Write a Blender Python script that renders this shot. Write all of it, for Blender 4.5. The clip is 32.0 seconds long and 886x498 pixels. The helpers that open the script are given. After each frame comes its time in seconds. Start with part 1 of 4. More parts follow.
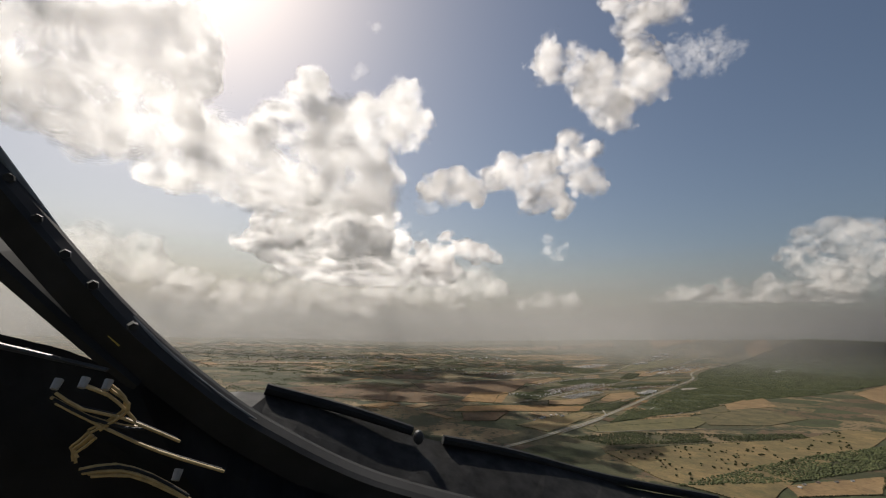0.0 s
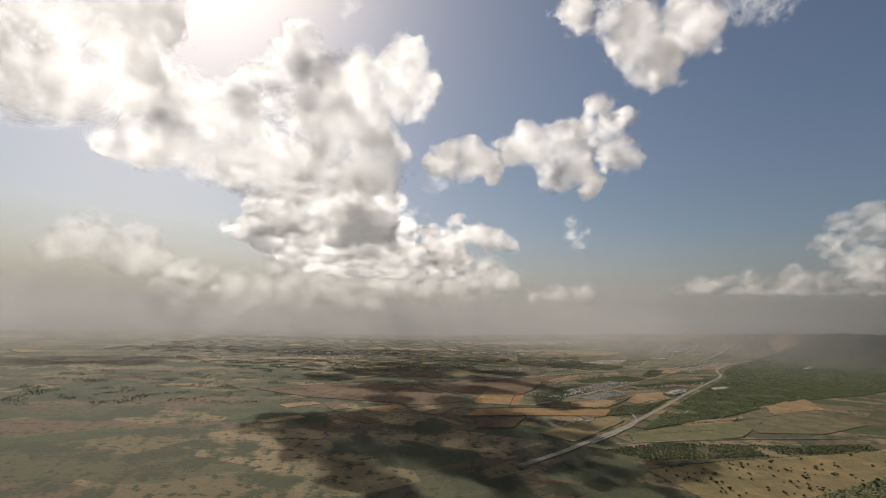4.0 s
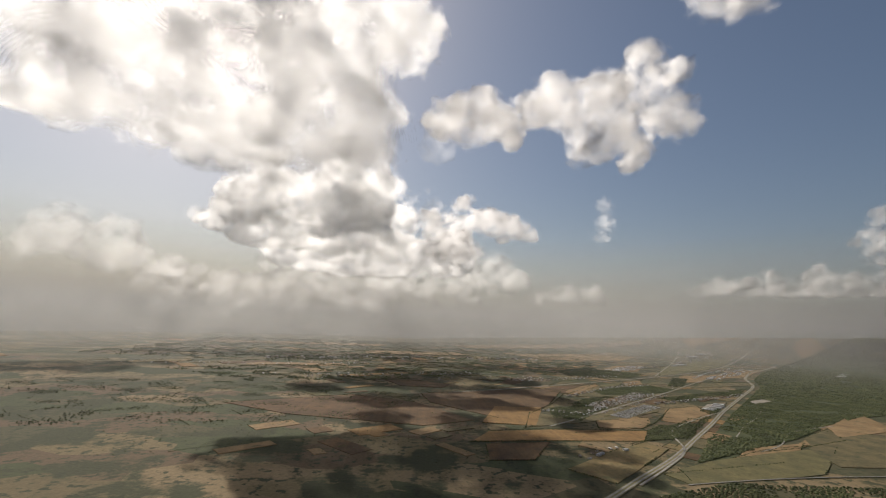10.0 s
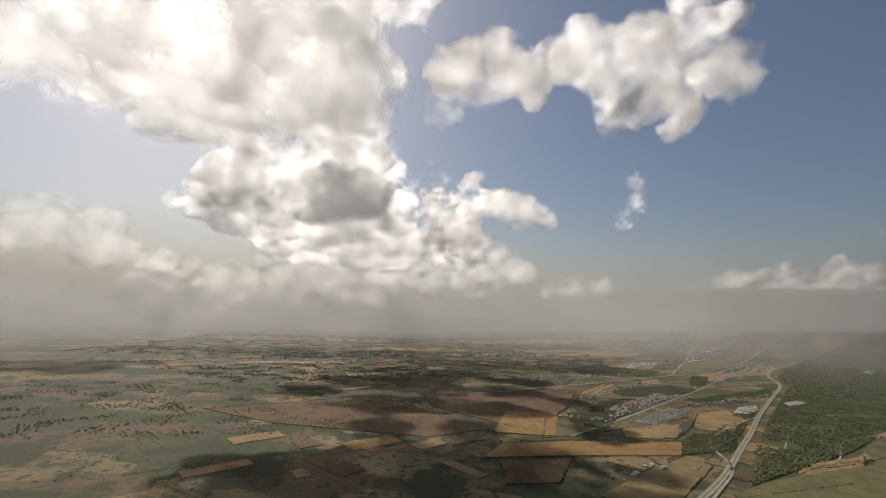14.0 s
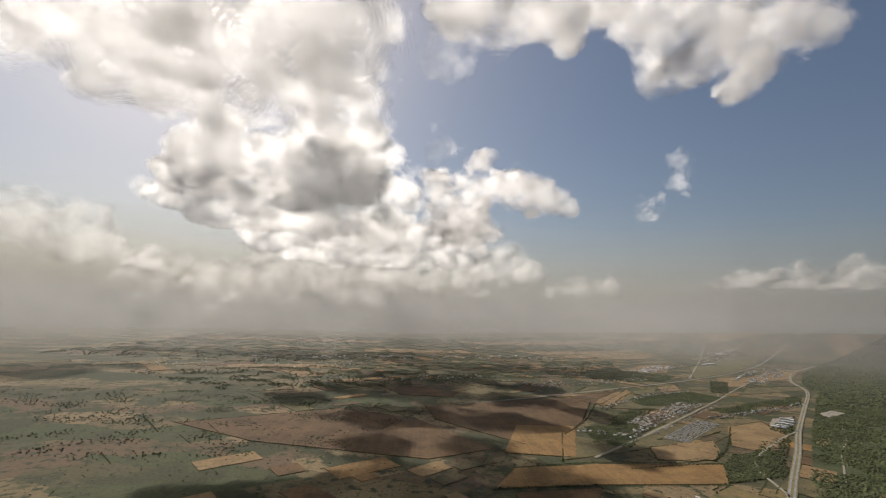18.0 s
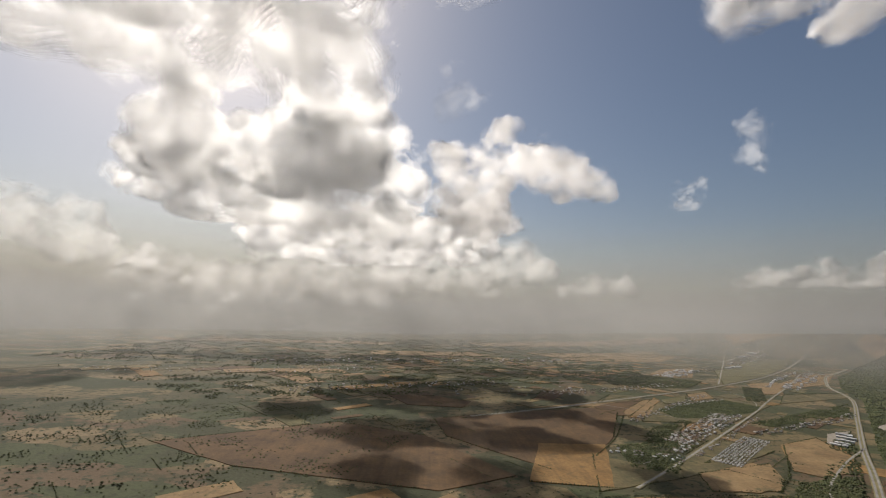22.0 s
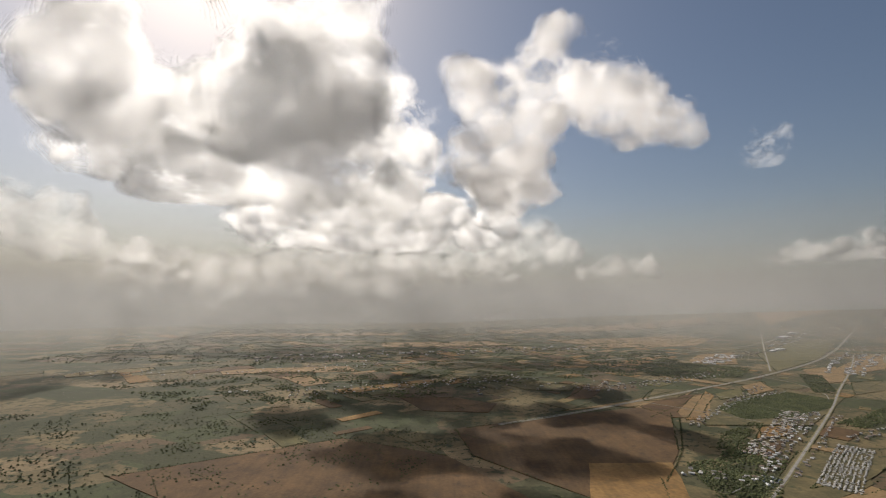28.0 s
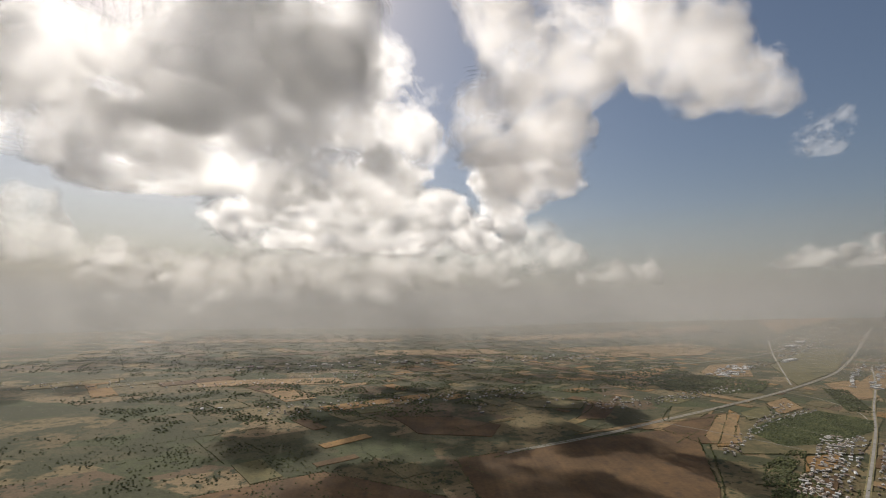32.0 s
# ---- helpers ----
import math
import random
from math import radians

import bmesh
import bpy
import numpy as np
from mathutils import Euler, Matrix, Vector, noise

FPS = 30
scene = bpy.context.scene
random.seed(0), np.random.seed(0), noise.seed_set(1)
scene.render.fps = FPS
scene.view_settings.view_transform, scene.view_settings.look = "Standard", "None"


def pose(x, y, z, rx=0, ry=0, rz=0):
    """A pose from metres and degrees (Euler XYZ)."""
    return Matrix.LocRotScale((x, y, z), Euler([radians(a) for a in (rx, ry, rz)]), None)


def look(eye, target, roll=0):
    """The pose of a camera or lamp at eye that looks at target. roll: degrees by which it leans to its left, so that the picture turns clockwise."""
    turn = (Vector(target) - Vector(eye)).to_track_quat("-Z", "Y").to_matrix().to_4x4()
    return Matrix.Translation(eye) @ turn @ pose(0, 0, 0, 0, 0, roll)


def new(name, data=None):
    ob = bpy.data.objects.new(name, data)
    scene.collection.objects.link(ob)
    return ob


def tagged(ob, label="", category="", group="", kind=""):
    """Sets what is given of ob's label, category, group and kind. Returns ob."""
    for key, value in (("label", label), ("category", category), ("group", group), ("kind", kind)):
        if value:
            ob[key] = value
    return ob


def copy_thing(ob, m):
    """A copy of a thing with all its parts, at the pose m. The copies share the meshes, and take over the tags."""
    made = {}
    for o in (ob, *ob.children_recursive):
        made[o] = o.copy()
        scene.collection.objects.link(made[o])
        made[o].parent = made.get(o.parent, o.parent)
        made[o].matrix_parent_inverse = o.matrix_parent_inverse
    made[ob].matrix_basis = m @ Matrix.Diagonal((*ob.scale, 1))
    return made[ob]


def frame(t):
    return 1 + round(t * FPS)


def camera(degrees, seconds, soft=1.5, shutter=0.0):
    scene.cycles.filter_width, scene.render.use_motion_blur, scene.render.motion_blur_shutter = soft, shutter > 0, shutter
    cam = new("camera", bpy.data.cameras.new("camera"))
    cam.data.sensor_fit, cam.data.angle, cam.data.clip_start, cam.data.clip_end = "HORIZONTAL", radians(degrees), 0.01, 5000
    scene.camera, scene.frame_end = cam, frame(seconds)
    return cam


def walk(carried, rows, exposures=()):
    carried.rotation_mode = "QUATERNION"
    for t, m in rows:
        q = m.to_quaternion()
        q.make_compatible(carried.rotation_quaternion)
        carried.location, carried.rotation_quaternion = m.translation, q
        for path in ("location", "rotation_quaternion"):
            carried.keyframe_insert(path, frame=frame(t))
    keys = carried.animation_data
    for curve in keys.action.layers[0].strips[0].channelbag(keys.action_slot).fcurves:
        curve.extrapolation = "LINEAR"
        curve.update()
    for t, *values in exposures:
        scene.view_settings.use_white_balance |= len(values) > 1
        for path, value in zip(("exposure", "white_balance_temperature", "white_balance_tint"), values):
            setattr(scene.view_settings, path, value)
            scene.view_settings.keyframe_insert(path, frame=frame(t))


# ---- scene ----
cam = camera(90.0, 32.0, soft=1.15)
# seconds, x, y, z of the eye, then its turn: nose up from straight down, lean, heading
PATH = [
    (0.0, 0.00, 0.00, 209.12, 99.583, -2.063, -4.846),
    (0.5, 1.08, 15.52, 209.22, 99.362, -2.190, -4.752),
    (1.0, 2.13, 30.98, 209.34, 99.249, -2.164, -4.654),
    (1.5, 3.14, 46.38, 209.46, 99.073, -2.160, -4.560),
    (2.0, 4.12, 61.70, 209.60, 98.723, -2.285, -4.458),
    (2.5, 5.07, 76.97, 209.76, 98.532, -2.451, -4.348),
    (3.0, 5.99, 92.17, 209.92, 98.559, -2.406, -4.138),
    (3.5, 6.88, 107.31, 210.09, 98.651, -2.312, -3.906),
    (5.5, 10.10, 167.28, 210.92, 98.766, -0.454, -3.064),
    (6.0, 10.82, 182.13, 211.15, 98.722, 0.097, -2.946),
    (6.5, 11.51, 196.92, 211.40, 98.724, 0.298, -2.973),
    (7.0, 12.17, 211.65, 211.66, 98.852, -0.205, -3.103),
    (7.5, 12.80, 226.34, 211.94, 98.999, -1.091, -3.234),
    (8.0, 13.39, 240.97, 212.22, 99.083, -1.711, -3.380),
    (8.5, 13.96, 255.54, 212.52, 99.077, -2.228, -3.481),
    (9.0, 14.49, 270.07, 212.83, 98.986, -2.370, -3.487),
    (9.5, 14.98, 284.55, 213.15, 98.938, -2.479, -3.481),
    (10.0, 15.45, 298.97, 213.48, 98.880, -2.289, -3.404),
    (10.5, 15.88, 313.35, 213.83, 98.677, -1.736, -3.315),
    (11.0, 16.28, 327.69, 214.19, 98.403, -1.317, -3.213),
    (11.5, 16.65, 341.97, 214.56, 98.218, -1.402, -3.181),
    (12.0, 16.99, 356.22, 214.94, 98.116, -1.641, -3.128),
    (12.5, 17.29, 370.41, 215.33, 98.153, -1.921, -3.095),
    (13.0, 17.56, 384.57, 215.74, 98.250, -2.089, -3.091),
    (13.5, 17.80, 398.68, 216.16, 98.152, -2.320, -3.030),
    (14.0, 18.01, 412.75, 216.59, 98.178, -2.037, -2.995),
    (14.5, 18.18, 426.78, 217.03, 98.190, -1.795, -2.986),
    (16.5, 18.56, 482.52, 218.93, 98.227, -2.264, -3.124),
    (17.0, 18.57, 496.36, 219.43, 98.193, -2.426, -3.084),
    (17.5, 18.55, 510.17, 219.95, 98.146, -2.313, -3.020),
    (18.0, 18.50, 523.95, 220.48, 98.074, -2.162, -2.923),
    (18.5, 18.41, 537.69, 221.02, 98.091, -2.086, -2.826),
    (19.0, 18.30, 551.40, 221.57, 98.225, -2.055, -2.716),
    (19.5, 18.15, 565.08, 222.13, 98.182, -2.157, -2.620),
    (20.0, 17.97, 578.73, 222.71, 98.152, -2.311, -2.506),
    (20.5, 17.75, 592.35, 223.30, 98.122, -2.518, -2.326),
    (21.0, 17.51, 605.95, 223.90, 98.070, -2.464, -2.223),
    (21.5, 17.23, 619.52, 224.51, 98.027, -2.272, -2.108),
    (22.0, 16.92, 633.06, 225.14, 97.981, -2.061, -1.943),
    (22.5, 16.58, 646.58, 225.78, 97.881, -1.976, -1.779),
    (23.0, 16.20, 660.07, 226.43, 97.980, -1.747, -1.667),
    (23.5, 15.79, 673.54, 227.09, 97.858, -1.861, -1.539),
    (24.0, 15.35, 686.99, 227.76, 97.682, -2.397, -1.372),
    (24.5, 14.88, 700.42, 228.45, 97.522, -2.729, -1.227),
    (25.0, 14.38, 713.83, 229.15, 97.375, -2.623, -1.099),
    (25.5, 13.84, 727.22, 229.86, 97.347, -2.143, -0.948),
    (27.5, 11.37, 780.61, 232.82, 96.491, -0.781, -0.412),
    (28.0, 10.67, 793.92, 233.60, 96.195, -0.201, -0.350),
    (28.5, 9.94, 807.21, 234.38, 96.030, -0.021, -0.391),
    (29.0, 9.18, 820.50, 235.17, 96.026, -0.311, -0.571),
    (29.5, 8.38, 833.77, 235.98, 96.104, -0.858, -0.767),
    (30.0, 7.56, 847.03, 236.80, 96.312, -1.340, -0.929),
    (30.5, 6.70, 860.29, 237.64, 96.476, -1.479, -1.015),
    (31.0, 5.80, 873.53, 238.48, 96.478, -1.543, -1.050),
    (31.5, 4.88, 886.77, 239.34, 96.323, -1.474, -1.040),
    (32.0, 3.92, 900.00, 240.21, 96.715, -0.537, -1.033),
]
walk(cam, [(t, pose(x, y, z, rx, ry, rz)) for t, x, y, z, rx, ry, rz in PATH], [(0.0, 0.08, 6480.0, 12.0), (32.0, 0.08, 6480.0, 12.0)])
scene.cycles.transparent_max_bounces = 112

# ---- light ----
SUN_UP, SUN_SIDE = 42.0, -31.0
world = bpy.data.worlds.new("sky")
scene.world = world
world.use_nodes = True
wn = world.node_tree
sky = wn.nodes.new("ShaderNodeTexSky")
sky.sky_type, sky.sun_disc = "NISHITA", False
sky.sun_elevation, sky.sun_rotation = radians(SUN_UP), radians(SUN_SIDE)
sky.air_density, sky.dust_density, sky.ozone_density = 1.1, 1.7, 0.6
wn.links.new(sky.outputs[0], wn.nodes["Background"].inputs[0])
wn.nodes["Background"].inputs[1].default_value = 0.058
sun = new("sun", bpy.data.lights.new("sun", "SUN"))
sun.data.energy, sun.data.angle, sun.data.color = 5.0, radians(0.5), (1.0, 0.94, 0.84)
toward = Vector((math.sin(radians(SUN_SIDE)) * math.cos(radians(SUN_UP)), math.cos(radians(SUN_SIDE)) * math.cos(radians(SUN_UP)), math.sin(radians(SUN_UP))))
sun.matrix_world = look(toward * 3000, (0, 0, 0))


# ---- materials ----
def material(name):
    m = bpy.data.materials.new(name)
    m.use_nodes = True
    m.node_tree.nodes.clear()
    return m, m.node_tree


def node(nt, kind, **inputs):
    n = nt.nodes.new("ShaderNode" + kind)
    for key, value in inputs.items():
        n.inputs[key.replace("_", " ")].default_value = value
    return n


def ramp(nt, stops, fac, hard=False):
    n = nt.nodes.new("ShaderNodeValToRGB")
    n.color_ramp.interpolation = "CONSTANT" if hard else "LINEAR"
    while len(n.color_ramp.elements) < len(stops):
        n.color_ramp.elements.new(0.5)
    for e, (at, c) in zip(n.color_ramp.elements, stops):
        e.position, e.color = at, (*c, 1)
    nt.links.new(fac, n.inputs[0])
    return n.outputs[0]


def mixed(nt, a, b, fac, mode="MIX"):
    n = nt.nodes.new("ShaderNodeMix")
    n.data_type, n.blend_type = "RGBA", mode
    for socket, value in ((n.inputs[0], fac), (n.inputs[6], a), (n.inputs[7], b)):
        if isinstance(value, bpy.types.NodeSocket):
            nt.links.new(value, socket)
        else:
            socket.default_value = value if isinstance(value, float) else (*value, 1)
    return n.outputs[2]


def noisy(nt, size, detail=4.0, coords="Object", stretch=(1, 1, 1), rough=0.55):
    tc = nt.nodes.new("ShaderNodeTexCoord")
    mp = nt.nodes.new("ShaderNodeMapping")
    mp.inputs["Scale"].default_value = [k / size for k in stretch]
    nt.links.new(tc.outputs[coords], mp.inputs[0])
    n = node(nt, "TexNoise", Scale=1.0, Detail=detail, Roughness=rough)
    nt.links.new(mp.outputs[0], n.inputs["Vector"])
    return n.outputs["Fac"]


def finish(nt, colour, rough=0.9, bump=None, depth=0.5, metal=0.0):
    p = node(nt, "BsdfPrincipled", Roughness=rough, Metallic=metal)
    p.inputs["Specular IOR Level"].default_value = 0.25
    if isinstance(colour, bpy.types.NodeSocket):
        nt.links.new(colour, p.inputs[0])
    else:
        p.inputs[0].default_value = (*colour, 1)
    if bump is not None:
        b = node(nt, "Bump", Strength=0.6, Distance=depth)
        nt.links.new(bump, b.inputs["Height"])
        nt.links.new(b.outputs[0], p.inputs["Normal"])
    nt.links.new(p.outputs[0], nt.nodes.new("ShaderNodeOutputMaterial").inputs[0])


def land_material(name, dark, light, speck, size=60.0, rows=0.0, turn=0.0, grain=5.0):
    """A field: two tones in broad patches, drill rows, and specks of scrub."""
    m, nt = material(name)
    c = ramp(nt, [(0.32, dark), (0.68, light)], noisy(nt, size, 5.0))
    if rows:
        tc = nt.nodes.new("ShaderNodeTexCoord")
        mp = nt.nodes.new("ShaderNodeMapping")
        mp.inputs["Rotation"].default_value[2] = radians(turn)
        mp.inputs["Scale"].default_value = (1 / rows, 0.02 / rows, 1)
        nt.links.new(tc.outputs["Object"], mp.inputs[0])
        n = node(nt, "TexNoise", Scale=1.0, Detail=2.0)
        nt.links.new(mp.outputs[0], n.inputs["Vector"])
        c = mixed(nt, c, ramp(nt, [(0.3, (0.86, 0.86, 0.86)), (0.7, (1.1, 1.1, 1.1))], n.outputs[0]), 0.8, "MULTIPLY")
    fine = noisy(nt, grain, 4.0)
    c = mixed(nt, c, ramp(nt, [(0.3, (0.7, 0.7, 0.7)), (0.7, (1.2, 1.2, 1.2))], fine), 0.7, "MULTIPLY")
    c = mixed(nt, c, ramp(nt, [(0.34, (0.72, 0.74, 0.76)), (0.66, (1.15, 1.12, 1.08))], noisy(nt, 26.0, 5.0, rough=0.62)), 0.8, "MULTIPLY")
    c = mixed(nt, c, speck, ramp(nt, [(0.57, (0, 0, 0)), (0.70, (1, 1, 1))], noisy(nt, 22.0, 5.0)))
    finish(nt, c, 0.95, fine, 0.6)
    return m


def open_country():
    """Farmland beyond the built fields: a patchwork of plots, hedges and copses."""
    m, nt = material("open_country")
    tc = nt.nodes.new("ShaderNodeTexCoord")
    mp = nt.nodes.new("ShaderNodeMapping")
    mp.inputs["Rotation"].default_value[2] = radians(38)
    mp.inputs["Scale"].default_value = (1 / 170, 1 / 90, 1)
    nt.links.new(tc.outputs["Object"], mp.inputs[0])
    v = node(nt, "TexVoronoi", Scale=1.0, Randomness=0.75)
    v.distance = "CHEBYCHEV"
    nt.links.new(mp.outputs[0], v.inputs["Vector"])
    sep = nt.nodes.new("ShaderNodeSeparateColor")
    nt.links.new(v.outputs["Color"], sep.inputs[0])
    plots = ramp(nt, [(0.0, (0.044, 0.05, 0.02)), (0.2, (0.095, 0.074, 0.036)), (0.34, (0.062, 0.054, 0.026)), (0.46, (0.145, 0.106, 0.056)),
                      (0.58, (0.056, 0.052, 0.025)), (0.72, (0.085, 0.058, 0.032)), (0.86, (0.12, 0.092, 0.045))], sep.outputs[0], True)
    scrub = ramp(nt, [(0.50, (0, 0, 0)), (0.56, (1, 1, 1))], noisy(nt, 130.0, 7.0, rough=0.65))
    c = mixed(nt, plots, (0.036, 0.038, 0.016), scrub)
    dots = ramp(nt, [(0.55, (0, 0, 0)), (0.62, (1, 1, 1))], noisy(nt, 16.0, 4.0))
    c = mixed(nt, c, (0.030, 0.034, 0.014), dots)
    fine = noisy(nt, 5.0, 3.0)
    c = mixed(nt, c, ramp(nt, [(0.3, (0.75, 0.75, 0.75)), (0.7, (1.15, 1.15, 1.15))], fine), 0.8, "MULTIPLY")
    finish(nt, c, 0.95, fine, 0.8)
    return m


def leaf_material(name, dark, light):
    m, nt = material(name)
    g = nt.nodes.new("ShaderNodeNewGeometry")
    c = ramp(nt, [(0.0, dark), (1.0, light)], g.outputs["Random Per Island"])
    c = mixed(nt, c, ramp(nt, [(0.35, (0.6, 0.6, 0.6)), (0.65, (1.2, 1.2, 1.2))], noisy(nt, 40.0, 3.0)), 0.8, "MULTIPLY")
    finish(nt, c, 0.9, noisy(nt, 1.2, 3.0), 0.4)
    return m


def droplets(nt, white, cover):
    """Water droplets hanging in air: they scatter sunlight every way, so the tilt of a surface counts for little; cover is how much they hide."""
    dif = node(nt, "BsdfDiffuse", Color=(*white, 1))
    tra = node(nt, "BsdfTranslucent", Color=(*white, 1))
    mix = node(nt, "MixShader", Fac=0.84)
    g = nt.nodes.new("ShaderNodeNewGeometry")
    for bsdf, way in ((dif, toward), (tra, -toward)):
        soften = nt.nodes.new("ShaderNodeVectorMath")
        soften.operation = "MULTIPLY_ADD"
        soften.inputs[1].default_value = (0.3, 0.3, 0.3)
        soften.inputs[2].default_value = way
        unit = nt.nodes.new("ShaderNodeVectorMath")
        unit.operation = "NORMALIZE"
        nt.links.new(g.outputs["Normal"], soften.inputs[0])
        nt.links.new(soften.outputs[0], unit.inputs[0])
        nt.links.new(unit.outputs[0], bsdf.inputs["Normal"])
    nt.links.new(dif.outputs[0], mix.inputs[1])
    nt.links.new(tra.outputs[0], mix.inputs[2])
    veil = node(nt, "MixShader")
    nt.links.new(cover, veil.inputs[0])
    nt.links.new(nt.nodes.new("ShaderNodeBsdfTransparent").outputs[0], veil.inputs[1])
    nt.links.new(mix.outputs[0], veil.inputs[2])
    nt.links.new(veil.outputs[0], nt.nodes.new("ShaderNodeOutputMaterial").inputs[0])


def cloud_material(name, level, peak, size, white):
    """One layer of a cloud: torn to shreds outside (level below 0), closed at the core; peak is the most that it covers."""
    m, nt = material(name)
    tc = nt.nodes.new("ShaderNodeTexCoord")
    mp = nt.nodes.new("ShaderNodeMapping")
    mp.inputs["Scale"].default_value = (1 / size, 0.8 / size, 1.15 / size)
    nt.links.new(tc.outputs["Object"], mp.inputs[0])
    n = node(nt, "TexNoise", Scale=1.0, Detail=7.0, Roughness=0.62, Distortion=0.15)
    nt.links.new(mp.outputs[0], n.inputs["Vector"])
    gap = nt.nodes.new("ShaderNodeMapRange")
    gap.interpolation_type = "SMOOTHSTEP"
    middle = 0.5 - 0.33 * level
    gap.inputs["From Min"].default_value, gap.inputs["From Max"].default_value = middle - 0.04, middle + 0.065
    gap.inputs["To Min"].default_value, gap.inputs["To Max"].default_value = 0.0, peak
    nt.links.new(n.outputs["Fac"], gap.inputs["Value"])
    droplets(nt, white, gap.outputs[0])
    return m


CLOUD_LEVELS = (-0.46, -0.38, -0.30, -0.22, -0.14, -0.06, 0.02, 0.10, 0.18, 0.28, 0.40, 0.52)
FAR_LEVELS = (-0.40, -0.24, -0.08, 0.08, 0.26, 0.46)


def cloud_layers(name, size, peak, levels=CLOUD_LEVELS, white=(0.87, 0.865, 0.855)):
    return [cloud_material(name, level, peak, size, white) for level in levels]


def distance_material():
    """Far land fading into haze, and haze fading into the sky, painted as glowing colour by height."""
    m, nt = material("painted_far_haze")
    tc = nt.nodes.new("ShaderNodeTexCoord")
    sep = nt.nodes.new("ShaderNodeSeparateXYZ")
    nt.links.new(tc.outputs["Object"], sep.inputs[0])
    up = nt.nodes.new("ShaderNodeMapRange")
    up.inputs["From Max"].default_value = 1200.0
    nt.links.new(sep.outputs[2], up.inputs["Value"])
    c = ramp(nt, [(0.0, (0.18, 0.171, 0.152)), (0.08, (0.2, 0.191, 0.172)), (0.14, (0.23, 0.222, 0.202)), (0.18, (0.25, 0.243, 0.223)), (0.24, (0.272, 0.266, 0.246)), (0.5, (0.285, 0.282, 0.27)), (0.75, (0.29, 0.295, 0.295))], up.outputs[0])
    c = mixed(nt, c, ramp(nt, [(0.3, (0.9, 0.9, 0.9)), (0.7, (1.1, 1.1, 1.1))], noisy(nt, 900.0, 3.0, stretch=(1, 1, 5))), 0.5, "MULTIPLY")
    # the painted haze glows by itself, no lamp lights it
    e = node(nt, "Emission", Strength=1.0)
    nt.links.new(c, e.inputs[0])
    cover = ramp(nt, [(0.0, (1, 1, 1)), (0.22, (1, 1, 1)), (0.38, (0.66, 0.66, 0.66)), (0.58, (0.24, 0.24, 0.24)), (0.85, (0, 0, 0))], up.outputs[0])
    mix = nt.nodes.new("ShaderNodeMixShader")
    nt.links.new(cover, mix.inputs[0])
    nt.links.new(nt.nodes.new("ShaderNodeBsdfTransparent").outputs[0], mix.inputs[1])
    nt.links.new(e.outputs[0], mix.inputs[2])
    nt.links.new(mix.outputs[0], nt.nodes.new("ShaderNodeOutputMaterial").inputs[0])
    return m


def plain(name, colour, rough=0.7, size=2.0, vary=0.25):
    m, nt = material(name)
    lo, hi = [k * (1 - vary) for k in colour], [min(1, k * (1 + vary)) for k in colour]
    finish(nt, ramp(nt, [(0.3, lo), (0.7, hi)], noisy(nt, size, 4.0)), rough)
    return m


def varied(name, stops, rough=0.7, island=False):
    """One tone for each object, taken from a row of colours."""
    m, nt = material(name)
    info = nt.nodes.new("ShaderNodeNewGeometry" if island else "ShaderNodeObjectInfo")
    c = ramp(nt, stops, info.outputs["Random Per Island" if island else "Random"], True)
    c = mixed(nt, c, ramp(nt, [(0.3, (0.8, 0.8, 0.8)), (0.7, (1.1, 1.1, 1.1))], noisy(nt, 1.5, 4.0)), 0.8, "MULTIPLY")
    finish(nt, c, rough)
    return m


COUNTRY = open_country()
PLOUGHED = land_material("ploughed_soil", (0.056, 0.034, 0.016), (0.102, 0.060, 0.026), (0.048, 0.031, 0.016), 90, 6, 35)
STUBBLE = land_material("straw_stubble", (0.145, 0.084, 0.030), (0.205, 0.122, 0.045), (0.11, 0.07, 0.028), 70, 5, 30)
TAN = land_material("dry_grass", (0.14, 0.09, 0.042), (0.21, 0.142, 0.07), (0.075, 0.066, 0.03), 60)
MEADOW = land_material("meadow_grass", (0.095, 0.078, 0.033), (0.17, 0.12, 0.053), (0.06, 0.062, 0.026), 70)
PASTURE = land_material("green_pasture", (0.07, 0.066, 0.028), (0.115, 0.098, 0.042), (0.05, 0.05, 0.021), 50)
SCRUB = land_material("scrub_soil", (0.06, 0.056, 0.026), (0.12, 0.094, 0.045), (0.035, 0.040, 0.018), 40)
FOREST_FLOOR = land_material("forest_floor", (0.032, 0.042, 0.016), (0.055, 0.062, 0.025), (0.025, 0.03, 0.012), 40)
LEAVES = leaf_material("tree_leaves", (0.046, 0.056, 0.021), (0.085, 0.092, 0.036))
OAK = leaf_material("oak_leaves", (0.034, 0.042, 0.016), (0.075, 0.080, 0.030))
ASPHALT = plain("pale_asphalt", (0.19, 0.178, 0.16), 0.85, 12.0)
GRAVEL = plain("caliche_gravel", (0.21, 0.185, 0.15), 0.95, 6.0)
VERGE = land_material("mown_verge", (0.12, 0.11, 0.05), (0.19, 0.16, 0.08), (0.08, 0.08, 0.035), 30)
PAINT = plain("road_paint", (0.75, 0.74, 0.70), 0.6)
WALLS = varied("house_walls", [(0, (0.42, 0.40, 0.37)), (0.35, (0.32, 0.28, 0.23)), (0.6, (0.5, 0.49, 0.47)), (0.8, (0.26, 0.20, 0.16))])
ROOFS = varied("house_roofs", [(0, (0.42, 0.42, 0.41)), (0.25, (0.16, 0.15, 0.14)), (0.48, (0.28, 0.26, 0.235)), (0.68, (0.55, 0.55, 0.54)), (0.8, (0.18, 0.13, 0.10))], 0.7)
